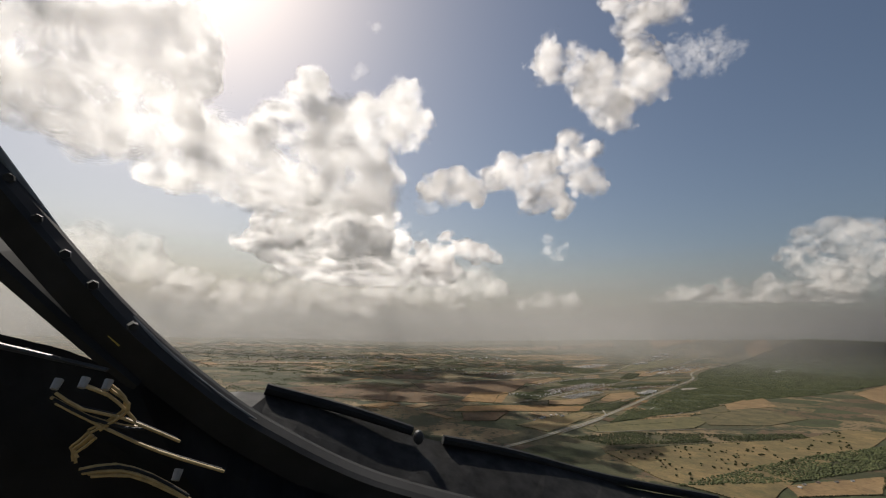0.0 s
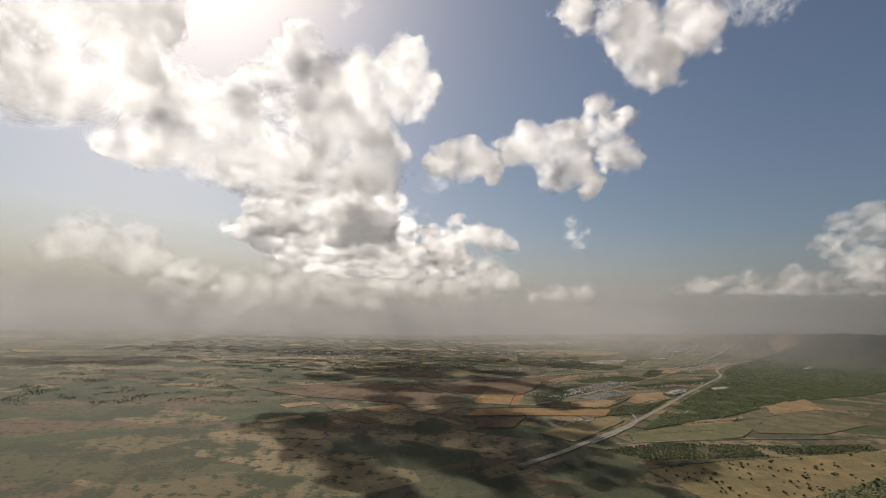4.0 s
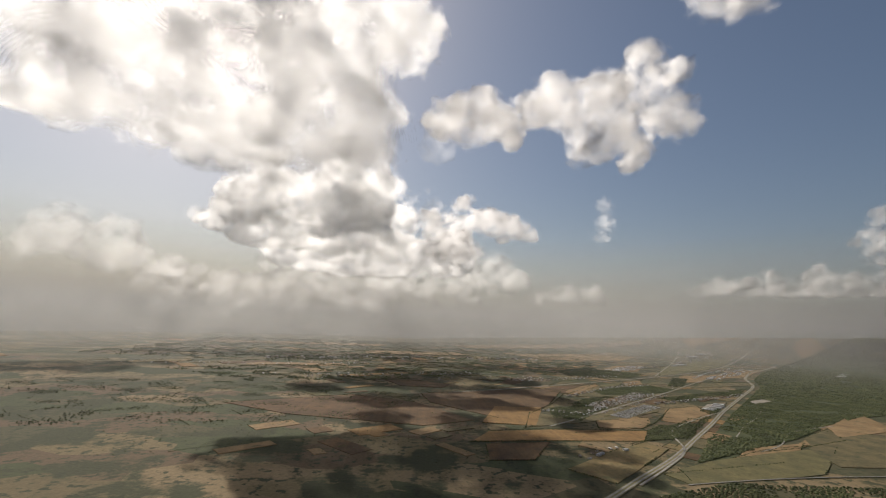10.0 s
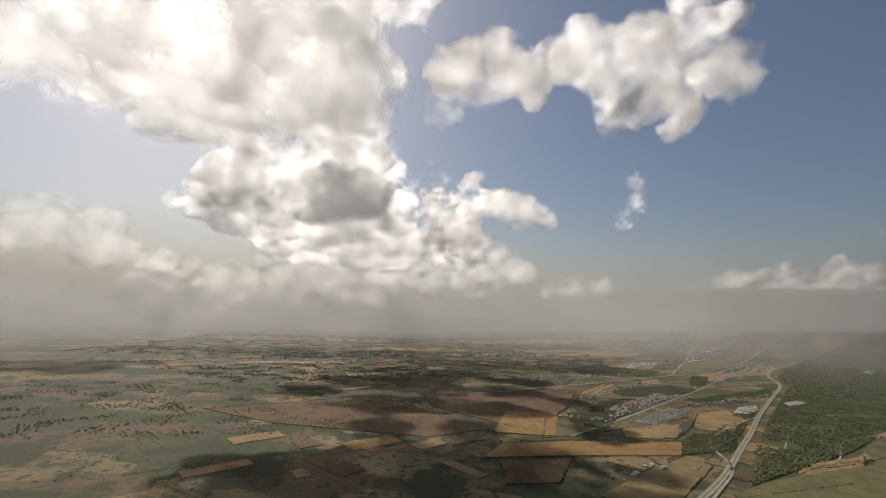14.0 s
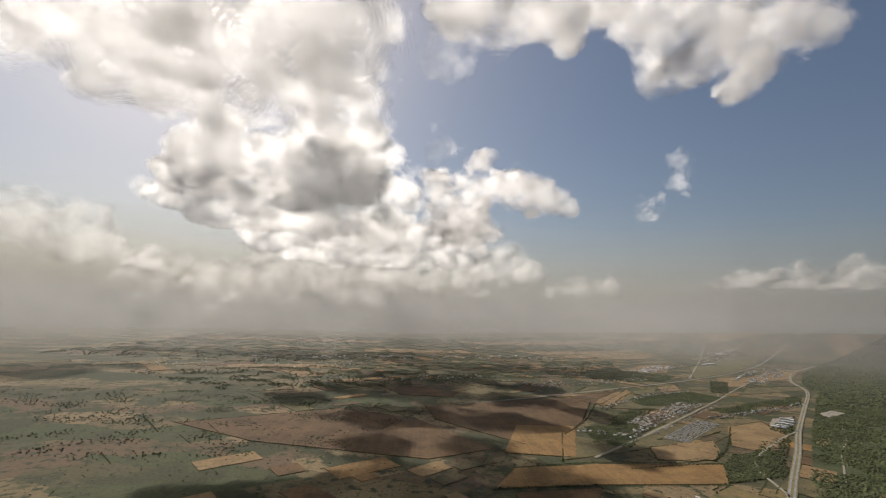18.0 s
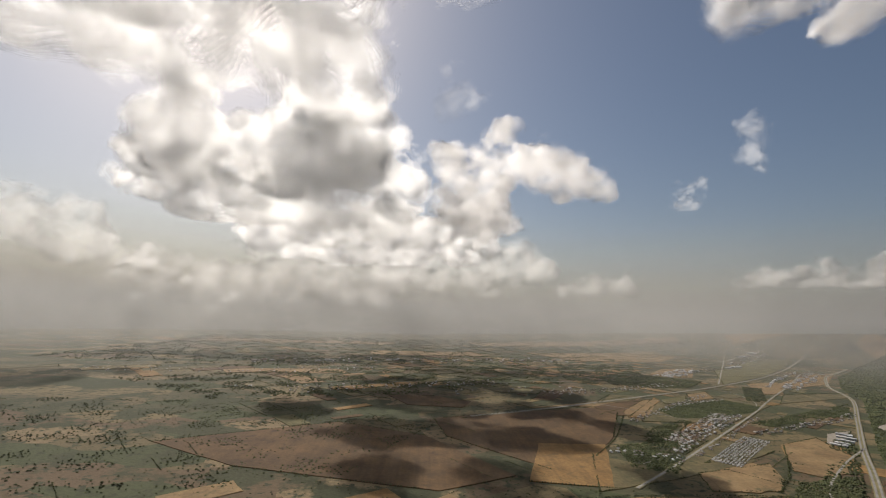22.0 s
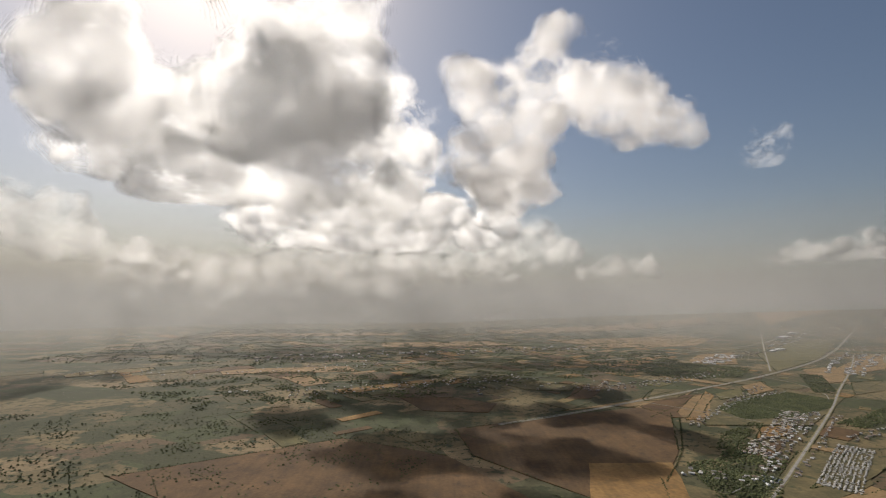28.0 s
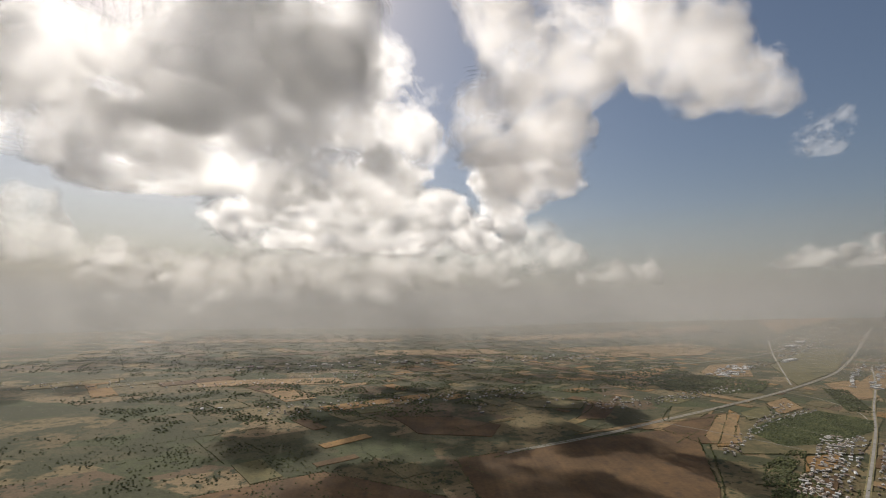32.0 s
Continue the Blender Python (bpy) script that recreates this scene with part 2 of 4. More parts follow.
TOWN_ROOFS = varied("town_roofs", [(0, (0.38, 0.38, 0.37)), (0.2, (0.14, 0.13, 0.12)), (0.5, (0.24, 0.22, 0.2)), (0.72, (0.5, 0.5, 0.49)), (0.82, (0.17, 0.12, 0.09))], 0.7, True)
TOWN_WALLS = varied("town_walls", [(0, (0.36, 0.34, 0.31)), (0.35, (0.26, 0.23, 0.19)), (0.7, (0.42, 0.41, 0.39)), (0.85, (0.22, 0.17, 0.14))], 0.8, True)
DULL = plain("weathered_siding", (0.3, 0.29, 0.27), 0.8)
DARK_ROOFS = leaf_material("mobile_home_roofs", (0.06, 0.06, 0.06), (0.42, 0.42, 0.41))
WHITE_ROOF = varied("white_metal_roof", [(0, (0.5, 0.5, 0.49)), (0.4, (0.36, 0.36, 0.35)), (0.75, (0.27, 0.27, 0.27))], 0.6)
CLAD = plain("steel_cladding", (0.4, 0.39, 0.37), 0.6)
BARK = plain("bark", (0.11, 0.085, 0.06), 0.95, 0.5)
POND = plain("pond_water", (0.05, 0.06, 0.055), 0.12, 20.0)
LAYERS = cloud_layers("cloud_layer", 66.0, 0.20, white=(0.915, 0.91, 0.90))
LIGHT = cloud_layers("thin_cloud_layer", 46.0, 0.15, white=(0.80, 0.79, 0.78))
HAZY = cloud_layers("hazy_cloud", 100.0, 0.13, FAR_LEVELS, (0.66, 0.65, 0.63))
WISP = cloud_layers("cloud_wisp", 20.0, 0.035, FAR_LEVELS)


# ---- helpers for shapes ----
def mesh_object(name, verts, faces, mat, smooth=False, parent=None):
    me = bpy.data.meshes.new(name)
    me.from_pydata(verts, [], faces)
    me.update()
    if smooth:
        me.polygons.foreach_set("use_smooth", [True] * len(me.polygons))
    me.materials.append(mat)
    ob = new(name, me)
    if parent:
        ob.parent = parent
    return ob


def part(name, bm, mat, parent=None, label=""):
    me = bpy.data.meshes.new(name)
    bmesh.ops.recalc_face_normals(bm, faces=bm.faces[:])
    bm.to_mesh(me)
    bm.free()
    me.materials.append(mat)
    ob = new(name, me)
    if parent:
        ob.parent = parent
    return tagged(ob, label)


def rise(x, y):
    """The height of the land: flat, but for a long rise far off behind the forest."""
    t = min(1.0, max(0.0, (math.hypot(x, y - 450) - 2900) / 1500))
    side = min(1.1, max(0.0, math.atan2(x, y - 300) / 0.75))
    return 175 * side * t * t * (3 - 2 * t) if t else 0.0


def patch(name, corners, top, mat, label, category="field", kind="structure", wobble=3.0):
    """A plot of ground with an uneven edge, lying on the ground sheet."""
    pts, n = [], len(corners)
    for i in range(n):
        a, b = Vector(corners[i]), Vector(corners[(i + 1) % n])
        steps = max(2, int((b - a).length / 25))
        side = Vector((-(b - a).y, (b - a).x)).normalized()
        for k in range(steps):
            p = a.lerp(b, k / steps)
            p += side * noise.noise((p.x / 40, p.y / 40, top)) * wobble * (0 if k == 0 else 1)
            pts.append(p)
    bm = bmesh.new()
    ring = [bm.verts.new((p.x, p.y, top + rise(p.x, p.y))) for p in pts]
    face = bm.faces.new(ring)
    low = [bm.verts.new((p.x, p.y, -0.5 + rise(p.x, p.y))) for p in pts]
    for i in range(len(ring)):
        bm.faces.new((ring[i], ring[i - 1], low[i - 1], low[i]))
    if face.normal.z < 0:
        face.normal_flip()
    bmesh.ops.triangulate(bm, faces=[face])
    return tagged(part(name, bm, mat), label, category, kind=kind)


def smooth_line(points, step=15.0):
    pts = [Vector(p) for p in points]
    out = []
    for i in range(len(pts) - 1):
        a, b = pts[max(i - 1, 0)], pts[min(i + 2, len(pts) - 1)]
        p, q = pts[i], pts[i + 1]
        n = max(2, int((q - p).length / step))
        for k in range(n):
            t = k / n
            out.append(0.5 * ((2 * p) + (q - a) * t + (2 * a - 5 * p + 4 * q - b) * t * t + (3 * p - a - 3 * q + b) * t ** 3))
    return out + [pts[-1]]


def strip(name, points, width, top, mat, parent=None, shift=0.0, dash=0):
    """A band along a line: a carriageway, a verge or a painted line, with sides down to the ground."""
    line = smooth_line(points)
    verts, faces = [], []
    for i, p in enumerate(line):
        d = (line[min(i + 1, len(line) - 1)] - line[max(i - 1, 0)]).normalized()
        n = Vector((d.y, -d.x))
        for off, z in ((-width / 2 - 0.3, top - 0.5), (-width / 2, top), (width / 2, top), (width / 2 + 0.3, top - 0.5)):
            q = p + n * (off + shift)
            verts.append((q.x, q.y, z + rise(p.x, p.y)))
    for i in range(len(line) - 1):
        if dash and i % dash:
            continue
        for k in range(3):
            a = i * 4 + k
            faces.append((a, a + 1, a + 5, a + 4))
    return mesh_object(name, verts, faces, mat, parent=parent)


def inside(x, y, poly):
    hit = np.zeros(len(x), bool)
    for (x0, y0), (x1, y1) in zip(poly, poly[1:] + poly[:1]):
        if y0 != y1:
            hit ^= ((y0 > y) != (y1 > y)) & (x < (x1 - x0) * (y - y0) / (y1 - y0) + x0)
    return hit


def crown_mesh(rng, n):
    """n templates of a tree crown: an uneven dome of eighteen faces."""
    out = []
    for _ in range(n):
        v = [(rng.normal(0, 0.12), rng.normal(0, 0.12), 1.0 + rng.normal(0, 0.08))]
        for z, r in ((0.68, 0.72), (0.12, 1.0)):
            off = rng.uniform(0, 1)
            for k in range(6):
                a, q = (k + off) * math.pi / 3, r * rng.uniform(0.7, 1.2)
                v.append((q * math.cos(a), q * math.sin(a), z + rng.normal(0, 0.1)))
        out.append(np.array(v))
    f = [(0, 1 + k, 1 + (k + 1) % 6) for k in range(6)] + [(1 + k, 7 + k, 7 + (k + 1) % 6, 1 + (k + 1) % 6) for k in range(6)]
    return out, f


def woods(name, spots, mat, label, category="woodland", group=""):
    """Many crowns in one mesh; spots: x, y, radius, height."""
    rng = np.random.default_rng(len(spots))
    templates, f = crown_mesh(rng, 8)
    verts, faces = [], []
    f = [tuple(q) for q in f]
    for i, (x, y, r, h) in enumerate(spots):
        t = templates[i % 8]
        base = 13 * i
        verts.extend((t * (r, r, h) + (x, y, rise(x, y))).tolist())
        faces.extend(tuple(base + k for k in q) for q in f)
    return tagged(mesh_object(name, verts, faces, mat), label, category, group, "stuff")


def scatter(poly, gap, size, seed, thin=0.0, patchy=60.0):
    rng = np.random.default_rng(seed)
    xs, ys = [p[0] for p in poly], [p[1] for p in poly]
    gx, gy = np.meshgrid(np.arange(min(xs), max(xs), gap), np.arange(min(ys), max(ys), gap))
    x, y = gx.ravel() + rng.uniform(-0.5, 0.5, gx.size) * gap, gy.ravel() + rng.uniform(-0.5, 0.5, gx.size) * gap
    ok = inside(x, y, poly)
    x, y = x[ok], y[ok]
    spots = []
    for a, b in zip(x, y):
        if thin and noise.noise((a / patchy, b / patchy, seed)) * 0.5 + 0.5 < thin * rng.uniform(0.7, 1.3):
            continue
        r = size * rng.uniform(0.6, 1.25)
        spots.append((a, b, r, r * rng.uniform(0.55, 1.0)))
    return spots


def hedge(points, gap, size, seed):
    rng = np.random.default_rng(seed)
    return [(p.x + rng.normal(0, size * 0.5), p.y + rng.normal(0, size * 0.5), size * rng.uniform(0.6, 1.3), size * rng.uniform(0.7, 1.5))
            for p in smooth_line(points, gap) if rng.uniform() > 0.12]


# ---- ground, distance ----
def ground_sheet():
    n, half = 170, 5200
    verts = []
    for j in range(n + 1):
        for i in range(n + 1):
            x, y = -half + 2 * half * i / n, 450 - half + 2 * half * j / n
            verts.append((x, y, rise(x, y) - 0.6 + 0.5 * noise.noise((x / 300, y / 300, 3))))
    faces = [(a, a + 1, a + n + 2, a + n + 1) for j in range(n) for i in range(n) for a in [j * (n + 1) + i]]
    return tagged(mesh_object("ground", verts, faces, COUNTRY, True), "flat farmland patched with dry fields, scrub and hedges", "ground", kind="structure")


ground_sheet()


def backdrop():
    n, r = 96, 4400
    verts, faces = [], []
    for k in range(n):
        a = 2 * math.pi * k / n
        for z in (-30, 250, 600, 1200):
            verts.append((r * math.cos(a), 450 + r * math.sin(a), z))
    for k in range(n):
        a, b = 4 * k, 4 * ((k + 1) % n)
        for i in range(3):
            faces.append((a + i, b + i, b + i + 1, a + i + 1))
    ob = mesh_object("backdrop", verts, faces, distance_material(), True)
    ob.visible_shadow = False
    return tagged(ob, "painted backdrop of pale glowing haze over far flat land at the horizon", "haze", kind="structure")


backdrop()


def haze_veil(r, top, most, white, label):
    """Haze painted on an added see-through sheet, thickening towards the horizon: clear at its foot, so that land
    behind it pales with distance.
    """
    m, nt = material("haze_sheet")
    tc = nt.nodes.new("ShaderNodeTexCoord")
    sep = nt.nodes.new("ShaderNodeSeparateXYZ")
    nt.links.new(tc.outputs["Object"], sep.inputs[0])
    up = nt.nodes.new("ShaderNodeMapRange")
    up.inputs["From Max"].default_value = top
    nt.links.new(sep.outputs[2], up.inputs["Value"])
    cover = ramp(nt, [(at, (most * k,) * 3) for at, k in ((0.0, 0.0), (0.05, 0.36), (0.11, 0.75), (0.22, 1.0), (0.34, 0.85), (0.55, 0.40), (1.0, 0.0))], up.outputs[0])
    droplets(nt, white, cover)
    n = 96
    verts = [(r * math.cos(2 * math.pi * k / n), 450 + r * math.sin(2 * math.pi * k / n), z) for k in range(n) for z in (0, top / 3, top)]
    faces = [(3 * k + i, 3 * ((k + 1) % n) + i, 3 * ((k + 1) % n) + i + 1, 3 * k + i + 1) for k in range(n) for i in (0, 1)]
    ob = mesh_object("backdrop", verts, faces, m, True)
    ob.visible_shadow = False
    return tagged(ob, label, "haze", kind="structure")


# six added sheets stand in for haze in the air, the farther the denser
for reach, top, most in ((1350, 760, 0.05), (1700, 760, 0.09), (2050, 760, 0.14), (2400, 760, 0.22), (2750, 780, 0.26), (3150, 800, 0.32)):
    haze_veil(reach, top, most, (0.252, 0.248, 0.236), "added see-through sheet of thin grey haze over far fields")

# ---- clouds ----
LATTICE = np.random.default_rng(5).uniform(-1, 1, (32, 32, 32))


def lump(x, y, z):
    """Smooth noise on a lattice that repeats every 32 cells."""
    out = 0
    ix, iy, iz = np.floor(x).astype(int), np.floor(y).astype(int), np.floor(z).astype(int)
    fx, fy, fz = x - ix, y - iy, z - iz
    fx, fy, fz = (q * q * (3 - 2 * q) for q in (fx, fy, fz))
    for a in (0, 1):
        for b in (0, 1):
            for c in (0, 1):
                w = (fx if a else 1 - fx) * (fy if b else 1 - fy) * (fz if c else 1 - fz)
                out = out + w * LATTICE[(ix + a) % 32, (iy + b) % 32, (iz + c) % 32]
    return out


def surface(field, origin, h, level):
    """The surface where the field passes the level, as points and quads."""
    v = field - level
    s = v > 0
    nx, ny, nz = v.shape
    total, count = np.zeros((nx - 1, ny - 1, nz - 1, 3)), np.zeros((nx - 1, ny - 1, nz - 1))
    corner = [(a, b, c) for a in (0, 1) for b in (0, 1) for c in (0, 1)]
    cut = lambda g, o: g[o[0]:nx - 1 + o[0], o[1]:ny - 1 + o[1], o[2]:nz - 1 + o[2]]
    for p in corner:
        for ax in range(3):
            if p[ax]:
                continue
            q = tuple(1 if k == ax else p[k] for k in range(3))
            va, vb = cut(v, p), cut(v, q)
            cross = cut(s, p) != cut(s, q)
            t = np.where(cross, va / np.where(cross, va - vb, 1), 0)
            for k in range(3):
                total[..., k] += np.where(cross, p[k] + (t if k == ax else 0), 0)
            count += cross
    live = count > 0
    index = np.full(live.shape, -1)
    index[live] = np.arange(live.sum())
    cells = np.argwhere(live)
    verts = (cells + total[live] / count[live][:, None]) * h + origin
    faces = []
    for ax in range(3):
        u, w = (ax + 1) % 3, (ax + 2) % 3
        lo = [slice(1, -1)] * 3
        lo[ax] = slice(0, v.shape[ax] - 1)
        hi = list(lo)
        hi[ax] = slice(1, v.shape[ax])
        a, b = s[tuple(lo)], s[tuple(hi)]
        at = np.argwhere(a != b)
        flip = a[tuple(at.T)]
        base = at.copy()
        base[:, u] += 1
        base[:, w] += 1
        quad = []
        for du, dw in ((-1, -1), (0, -1), (0, 0), (-1, 0)):
            c = base.copy()
            c[:, u] += du
            c[:, w] += dw
            quad.append(index[c[:, 0], c[:, 1], c[:, 2]])
        quad = np.stack(quad, 1)
        quad[~flip] = quad[~flip][:, ::-1]
        faces.append(quad[(quad >= 0).all(1)])
    return verts, np.concatenate(faces)


def net_object(name, verts, faces, mat, parent=None):
    me = bpy.data.meshes.new(name)
    me.vertices.add(len(verts))
    me.vertices.foreach_set("co", verts.astype(np.float32).ravel())
    me.loops.add(4 * len(faces))
    me.loops.foreach_set("vertex_index", faces.astype(np.int32).ravel())
    me.polygons.add(len(faces))
    me.polygons.foreach_set("loop_start", np.arange(0, 4 * len(faces), 4, dtype=np.int32))
    me.update(calc_edges=True)
    me.polygons.foreach_set("use_smooth", [True] * len(faces))
    me.materials.append(mat)
    ob = new(name, me)
    if parent:
        ob.parent = parent
    return ob


def cloud(puffs, label, base=None, h=8.0, rough=0.5, size=95.0, levels=CLOUD_LEVELS, squash=0.85, group="cumulus clouds", mats=None, bulge=True):
    """A cumulus heaped up from puffs (x, y, z, radius), ragged by noise, with a dense body and thin fringes round it."""
    mats = mats or LAYERS
    rng = np.random.default_rng(int(puffs[0][0]) % 997)
    grown = list(puffs)
    for cx, cy, cz, r in puffs:
        for _ in range(7 if bulge else 0):
            a, b = rng.uniform(0, 2 * math.pi), rng.uniform(-0.25, 1.0)
            q = math.sqrt(1 - b * b) * r * 0.85
            grown.append((cx + q * math.cos(a), cy + q * math.sin(a), cz + b * r * 0.85 * squash, r * rng.uniform(0.3, 0.5)))
    p = np.array(grown, float)
    lo = (p[:, :3] - p[:, 3:] * 1.5).min(0) - size * 0.2
    hi = (p[:, :3] + p[:, 3:] * 1.5).max(0) + size * 0.2
    axes = [np.arange(lo[k], hi[k] + h, h) for k in range(3)]
    x, y, z = np.meshgrid(*axes, indexing="ij")
    bend = 0.30 * size
    wx, wy, wz = (bend * lump(x / size + o, y / size + 2 * o, z / size - o) for o in (11.3, 17.9, 23.1))
    d = np.full(x.shape, -1.0)
    for cx, cy, cz, r in p:
        e = 1 - np.sqrt((x + wx - cx) ** 2 + (y + wy - cy) ** 2 + ((z + wz - cz) / squash) ** 2) / r
        e = np.maximum(e, -1.0)
        k = 0.22
        w = np.clip(0.5 + 0.5 * (e - d) / k, 0, 1)
        d = d * (1 - w) + e * w + k * w * (1 - w)
    d = np.minimum(d, 0.75)
    near = np.clip((d + 0.75) / 0.45, 0, 1)
    for amp, wave in ((rough, size), (rough * 0.55, size * 0.47)):
        d = d + near * amp * lump(x / wave + 7.3, y / wave + 1.7, z / wave + 4.1)
    if base is not None:
        d = d - np.maximum(0, (base + 14 * lump(x / 70, y / 70, z * 0) - z) / 30)
    d = d + near * rough * 0.28 * lump(x / (size * 0.22) + 5.7, y / (size * 0.22) + 3.1, z / (size * 0.22) - 4.3)
    for edge in (0, -1):
        d[edge], d[:, edge], d[:, :, edge] = -2, -2, -2
    body = None
    for level, mat in list(zip(levels, mats))[::-1]:
        verts, faces = surface(d, lo, h, level)
        if not len(faces):
            continue
        ob = net_object("cloud" if body is None else "fringe", verts, faces, mat, body)
        if body is None:
            body = tagged(ob, label, "cloud", group)
    return body


CLOUDS = [
    ("broad white cumulus with a grey flat base", 445, 9.0, [(-414, 820, 462, 63), (-329, 820, 512, 73), (-216, 850, 579, 87), (-218, 850, 664, 38), (-110, 880, 601, 90), (-18, 900, 643, 63), (-159, 950, 510, 109), (-285, 900, 462, 103), (-97, 980, 551, 69), (-121, 1100, 490, 68), (-258, 1050, 500, 84), (-340, 990, 480, 52)]),
    ("white cumulus arm curling out beside the broad cloud", 345, 6.0, [(95, 1120, 430, 22), (78, 1130, 405, 31), (72, 1140, 380, 34), (127, 1150, 412, 31), (152, 1165, 408, 29), (180, 1180, 403, 31), (225, 1200, 397, 27), (64, 1170, 364, 31), (95, 1240, 370, 32), (110, 1330, 376, 38), (60, 1290, 360, 32), (120, 1420, 380, 40), (40, 1200, 372, 31), (30, 1120, 395, 23)]),
    ("wide grey-bottomed cumulus with sunlit gaps", 385, 10.0, [(-150, 1190, 418, 66), (-85, 1230, 415, 46), (-160, 1480, 520, 95), (-230, 1560, 560, 88), (-80, 1560, 500, 78), (-300, 1430, 490, 78), (-285, 1150, 450, 50), (-365, 1250, 435, 46), (-330, 1400, 425, 70), (-415, 1470, 415, 52), (-233, 1350, 485, 63), (-278, 1300, 490, 46), (-127, 1350, 513, 69), (-120, 1420, 510, 50), (-148, 1500, 445, 84), (-256, 1500, 419, 84), (-348, 1500, 409, 54), (-485, 1500, 472, 61), (-443, 1400, 501, 57), (-481, 1400, 439, 51), (-71, 1600, 433, 62), (-133, 1700, 417, 61), (-308, 1700, 415, 61), (-306, 1250, 478, 45), (-175, 1250, 486, 45), (117, 1700, 453, 61), (187, 2000, 445, 56)]),
    ("long grey cloud base stretching back over the fields", 405, 14.0, [(-330, 1930, 445, 85), (-170, 1950, 450, 90), (-40, 1900, 455, 75), (-210, 2180, 450, 110), (-20, 2150, 455, 95), (-380, 2250, 450, 100), (-110, 2450, 455, 120), (130, 2380, 450, 90), (-330, 2520, 450, 110), (-520, 2100, 450, 80)]),
    ("tall cumulus glaring white before the sun", 430, 8.0, [(-529, 600, 583, 69), (-438, 600, 566, 84), (-372, 620, 612, 59), (-348, 650, 560, 37), (-419, 650, 491, 62), (-482, 620, 480, 71), (-365, 680, 519, 35), (-551, 600, 505, 61)]),
    ("small ragged white cumulus alone in blue sky", None, 6.0, [(47, 860, 482, 37), (85, 860, 486, 31), (118, 869, 494, 28), (164, 892, 515, 29), (217, 917, 537, 39), (258, 931, 534, 46), (291, 931, 521, 56), (366, 931, 596, 46), (400, 931, 541, 41), (331, 931, 468, 30), (139, 880, 468, 17)]),
    ("thin torn white cumulus high in blue sky", None, 5.0, [(251, 720, 690, 40), (285, 720, 672, 36), (330, 720, 655, 46), (366, 730, 612, 44), (395, 730, 650, 40), (422, 730, 680, 42), (400, 720, 725, 34), (392, 720, 765, 32), (439, 710, 801, 34), (480, 710, 840, 40), (373, 710, 806, 26)]),
    ("hazy cumulus bank low over forest", 430, 13.0, [(1802, 1900, 536, 92), (1989, 1900, 680, 102), (2168, 1900, 717, 92), (2056, 1900, 521, 109), (2297, 1900, 587, 145), (1880, 1900, 474, 68), (2489, 1900, 678, 145)]),
    ("heaped cumulus with a knobbly top, far off in haze", 370, 13.0, [(-1356, 2414, 550, 83), (-1432, 2414, 482, 116), (-1305, 2450, 455, 100), (-1200, 2500, 387, 86), (-1545, 2414, 503, 104), (-1682, 2414, 535, 129)]),
    ("pale cumulus low over far fields", None, 14.0, [(410, 2750, 452, 112), (558, 2800, 435, 66), (330, 2750, 420, 100), (249, 2750, 400, 110), (160, 2760, 410, 110), (87, 2750, 415, 115), (-40, 2780, 412, 115), (-157, 2800, 411, 115)]),
    ("small far cumulus just above the haze", 380, 18.0, [(1313, 4200, 429, 111), (1550, 4100, 460, 93), (1125, 4200, 400, 74)]),
    ("line of far cumulus above the haze", 470, 20.0, [(2395, 3600, 515, 115), (2520, 3560, 505, 100), (2678, 3500, 530, 120), (2280, 3600, 495, 90), (2171, 3600, 480, 80), (2760, 3380, 500, 110), (2822, 3200, 530, 130), (2990, 3100, 505, 120), (3178, 3000, 520, 130)]),
    ("low grey cumulus bank far off in haze", None, 15.0, [(-1342, 3000, 360, 119), (-1109, 3000, 353, 119), (-849, 3000, 376, 150), (-700, 2960, 370, 140), (-585, 3000, 385, 150), (-440, 3050, 380, 140), (-280, 3100, 390, 140), (-1490, 3000, 385, 119)]),
]
for label, base, h, puffs in CLOUDS:
    r = float(np.mean([q[3] for q in puffs]))
    cloud(puffs, label, base, 1.12 * h, size=r * 1.3, rough=0.45, **(dict(mats=HAZY, levels=FAR_LEVELS) if "haz" in label or "far" in label.split() else dict(mats=LIGHT) if r < 48 else {}))
for puffs in ([(512, 1456, 468, 17), (504, 1456, 452, 14), (529, 1456, 483, 10)], [(344, 1060, 430, 9), (349, 1060, 417, 8), (345, 1060, 404, 10), (351, 1060, 391, 8), (349, 1060, 379, 6)], [(34, 900, 456, 14)], [(553, 720, 731, 22), (530, 720, 726, 14), (500, 720, 722, 20), (478, 720, 715, 16)], [(-81, 602, 562, 7)], [(-60, 600, 640, 6), (-74, 600, 648, 5)],
              [(21, 930, 392, 7), (36, 930, 381, 9), (46, 930, 373, 5)]):
    cloud([(x, y, z, 1.7 * r) for x, y, z, r in puffs], "thin white cloud wisp fading into blue sky", None, 2.6, size=26, rough=0.6, group="cloud wisps", levels=FAR_LEVELS, mats=WISP, bulge=False)

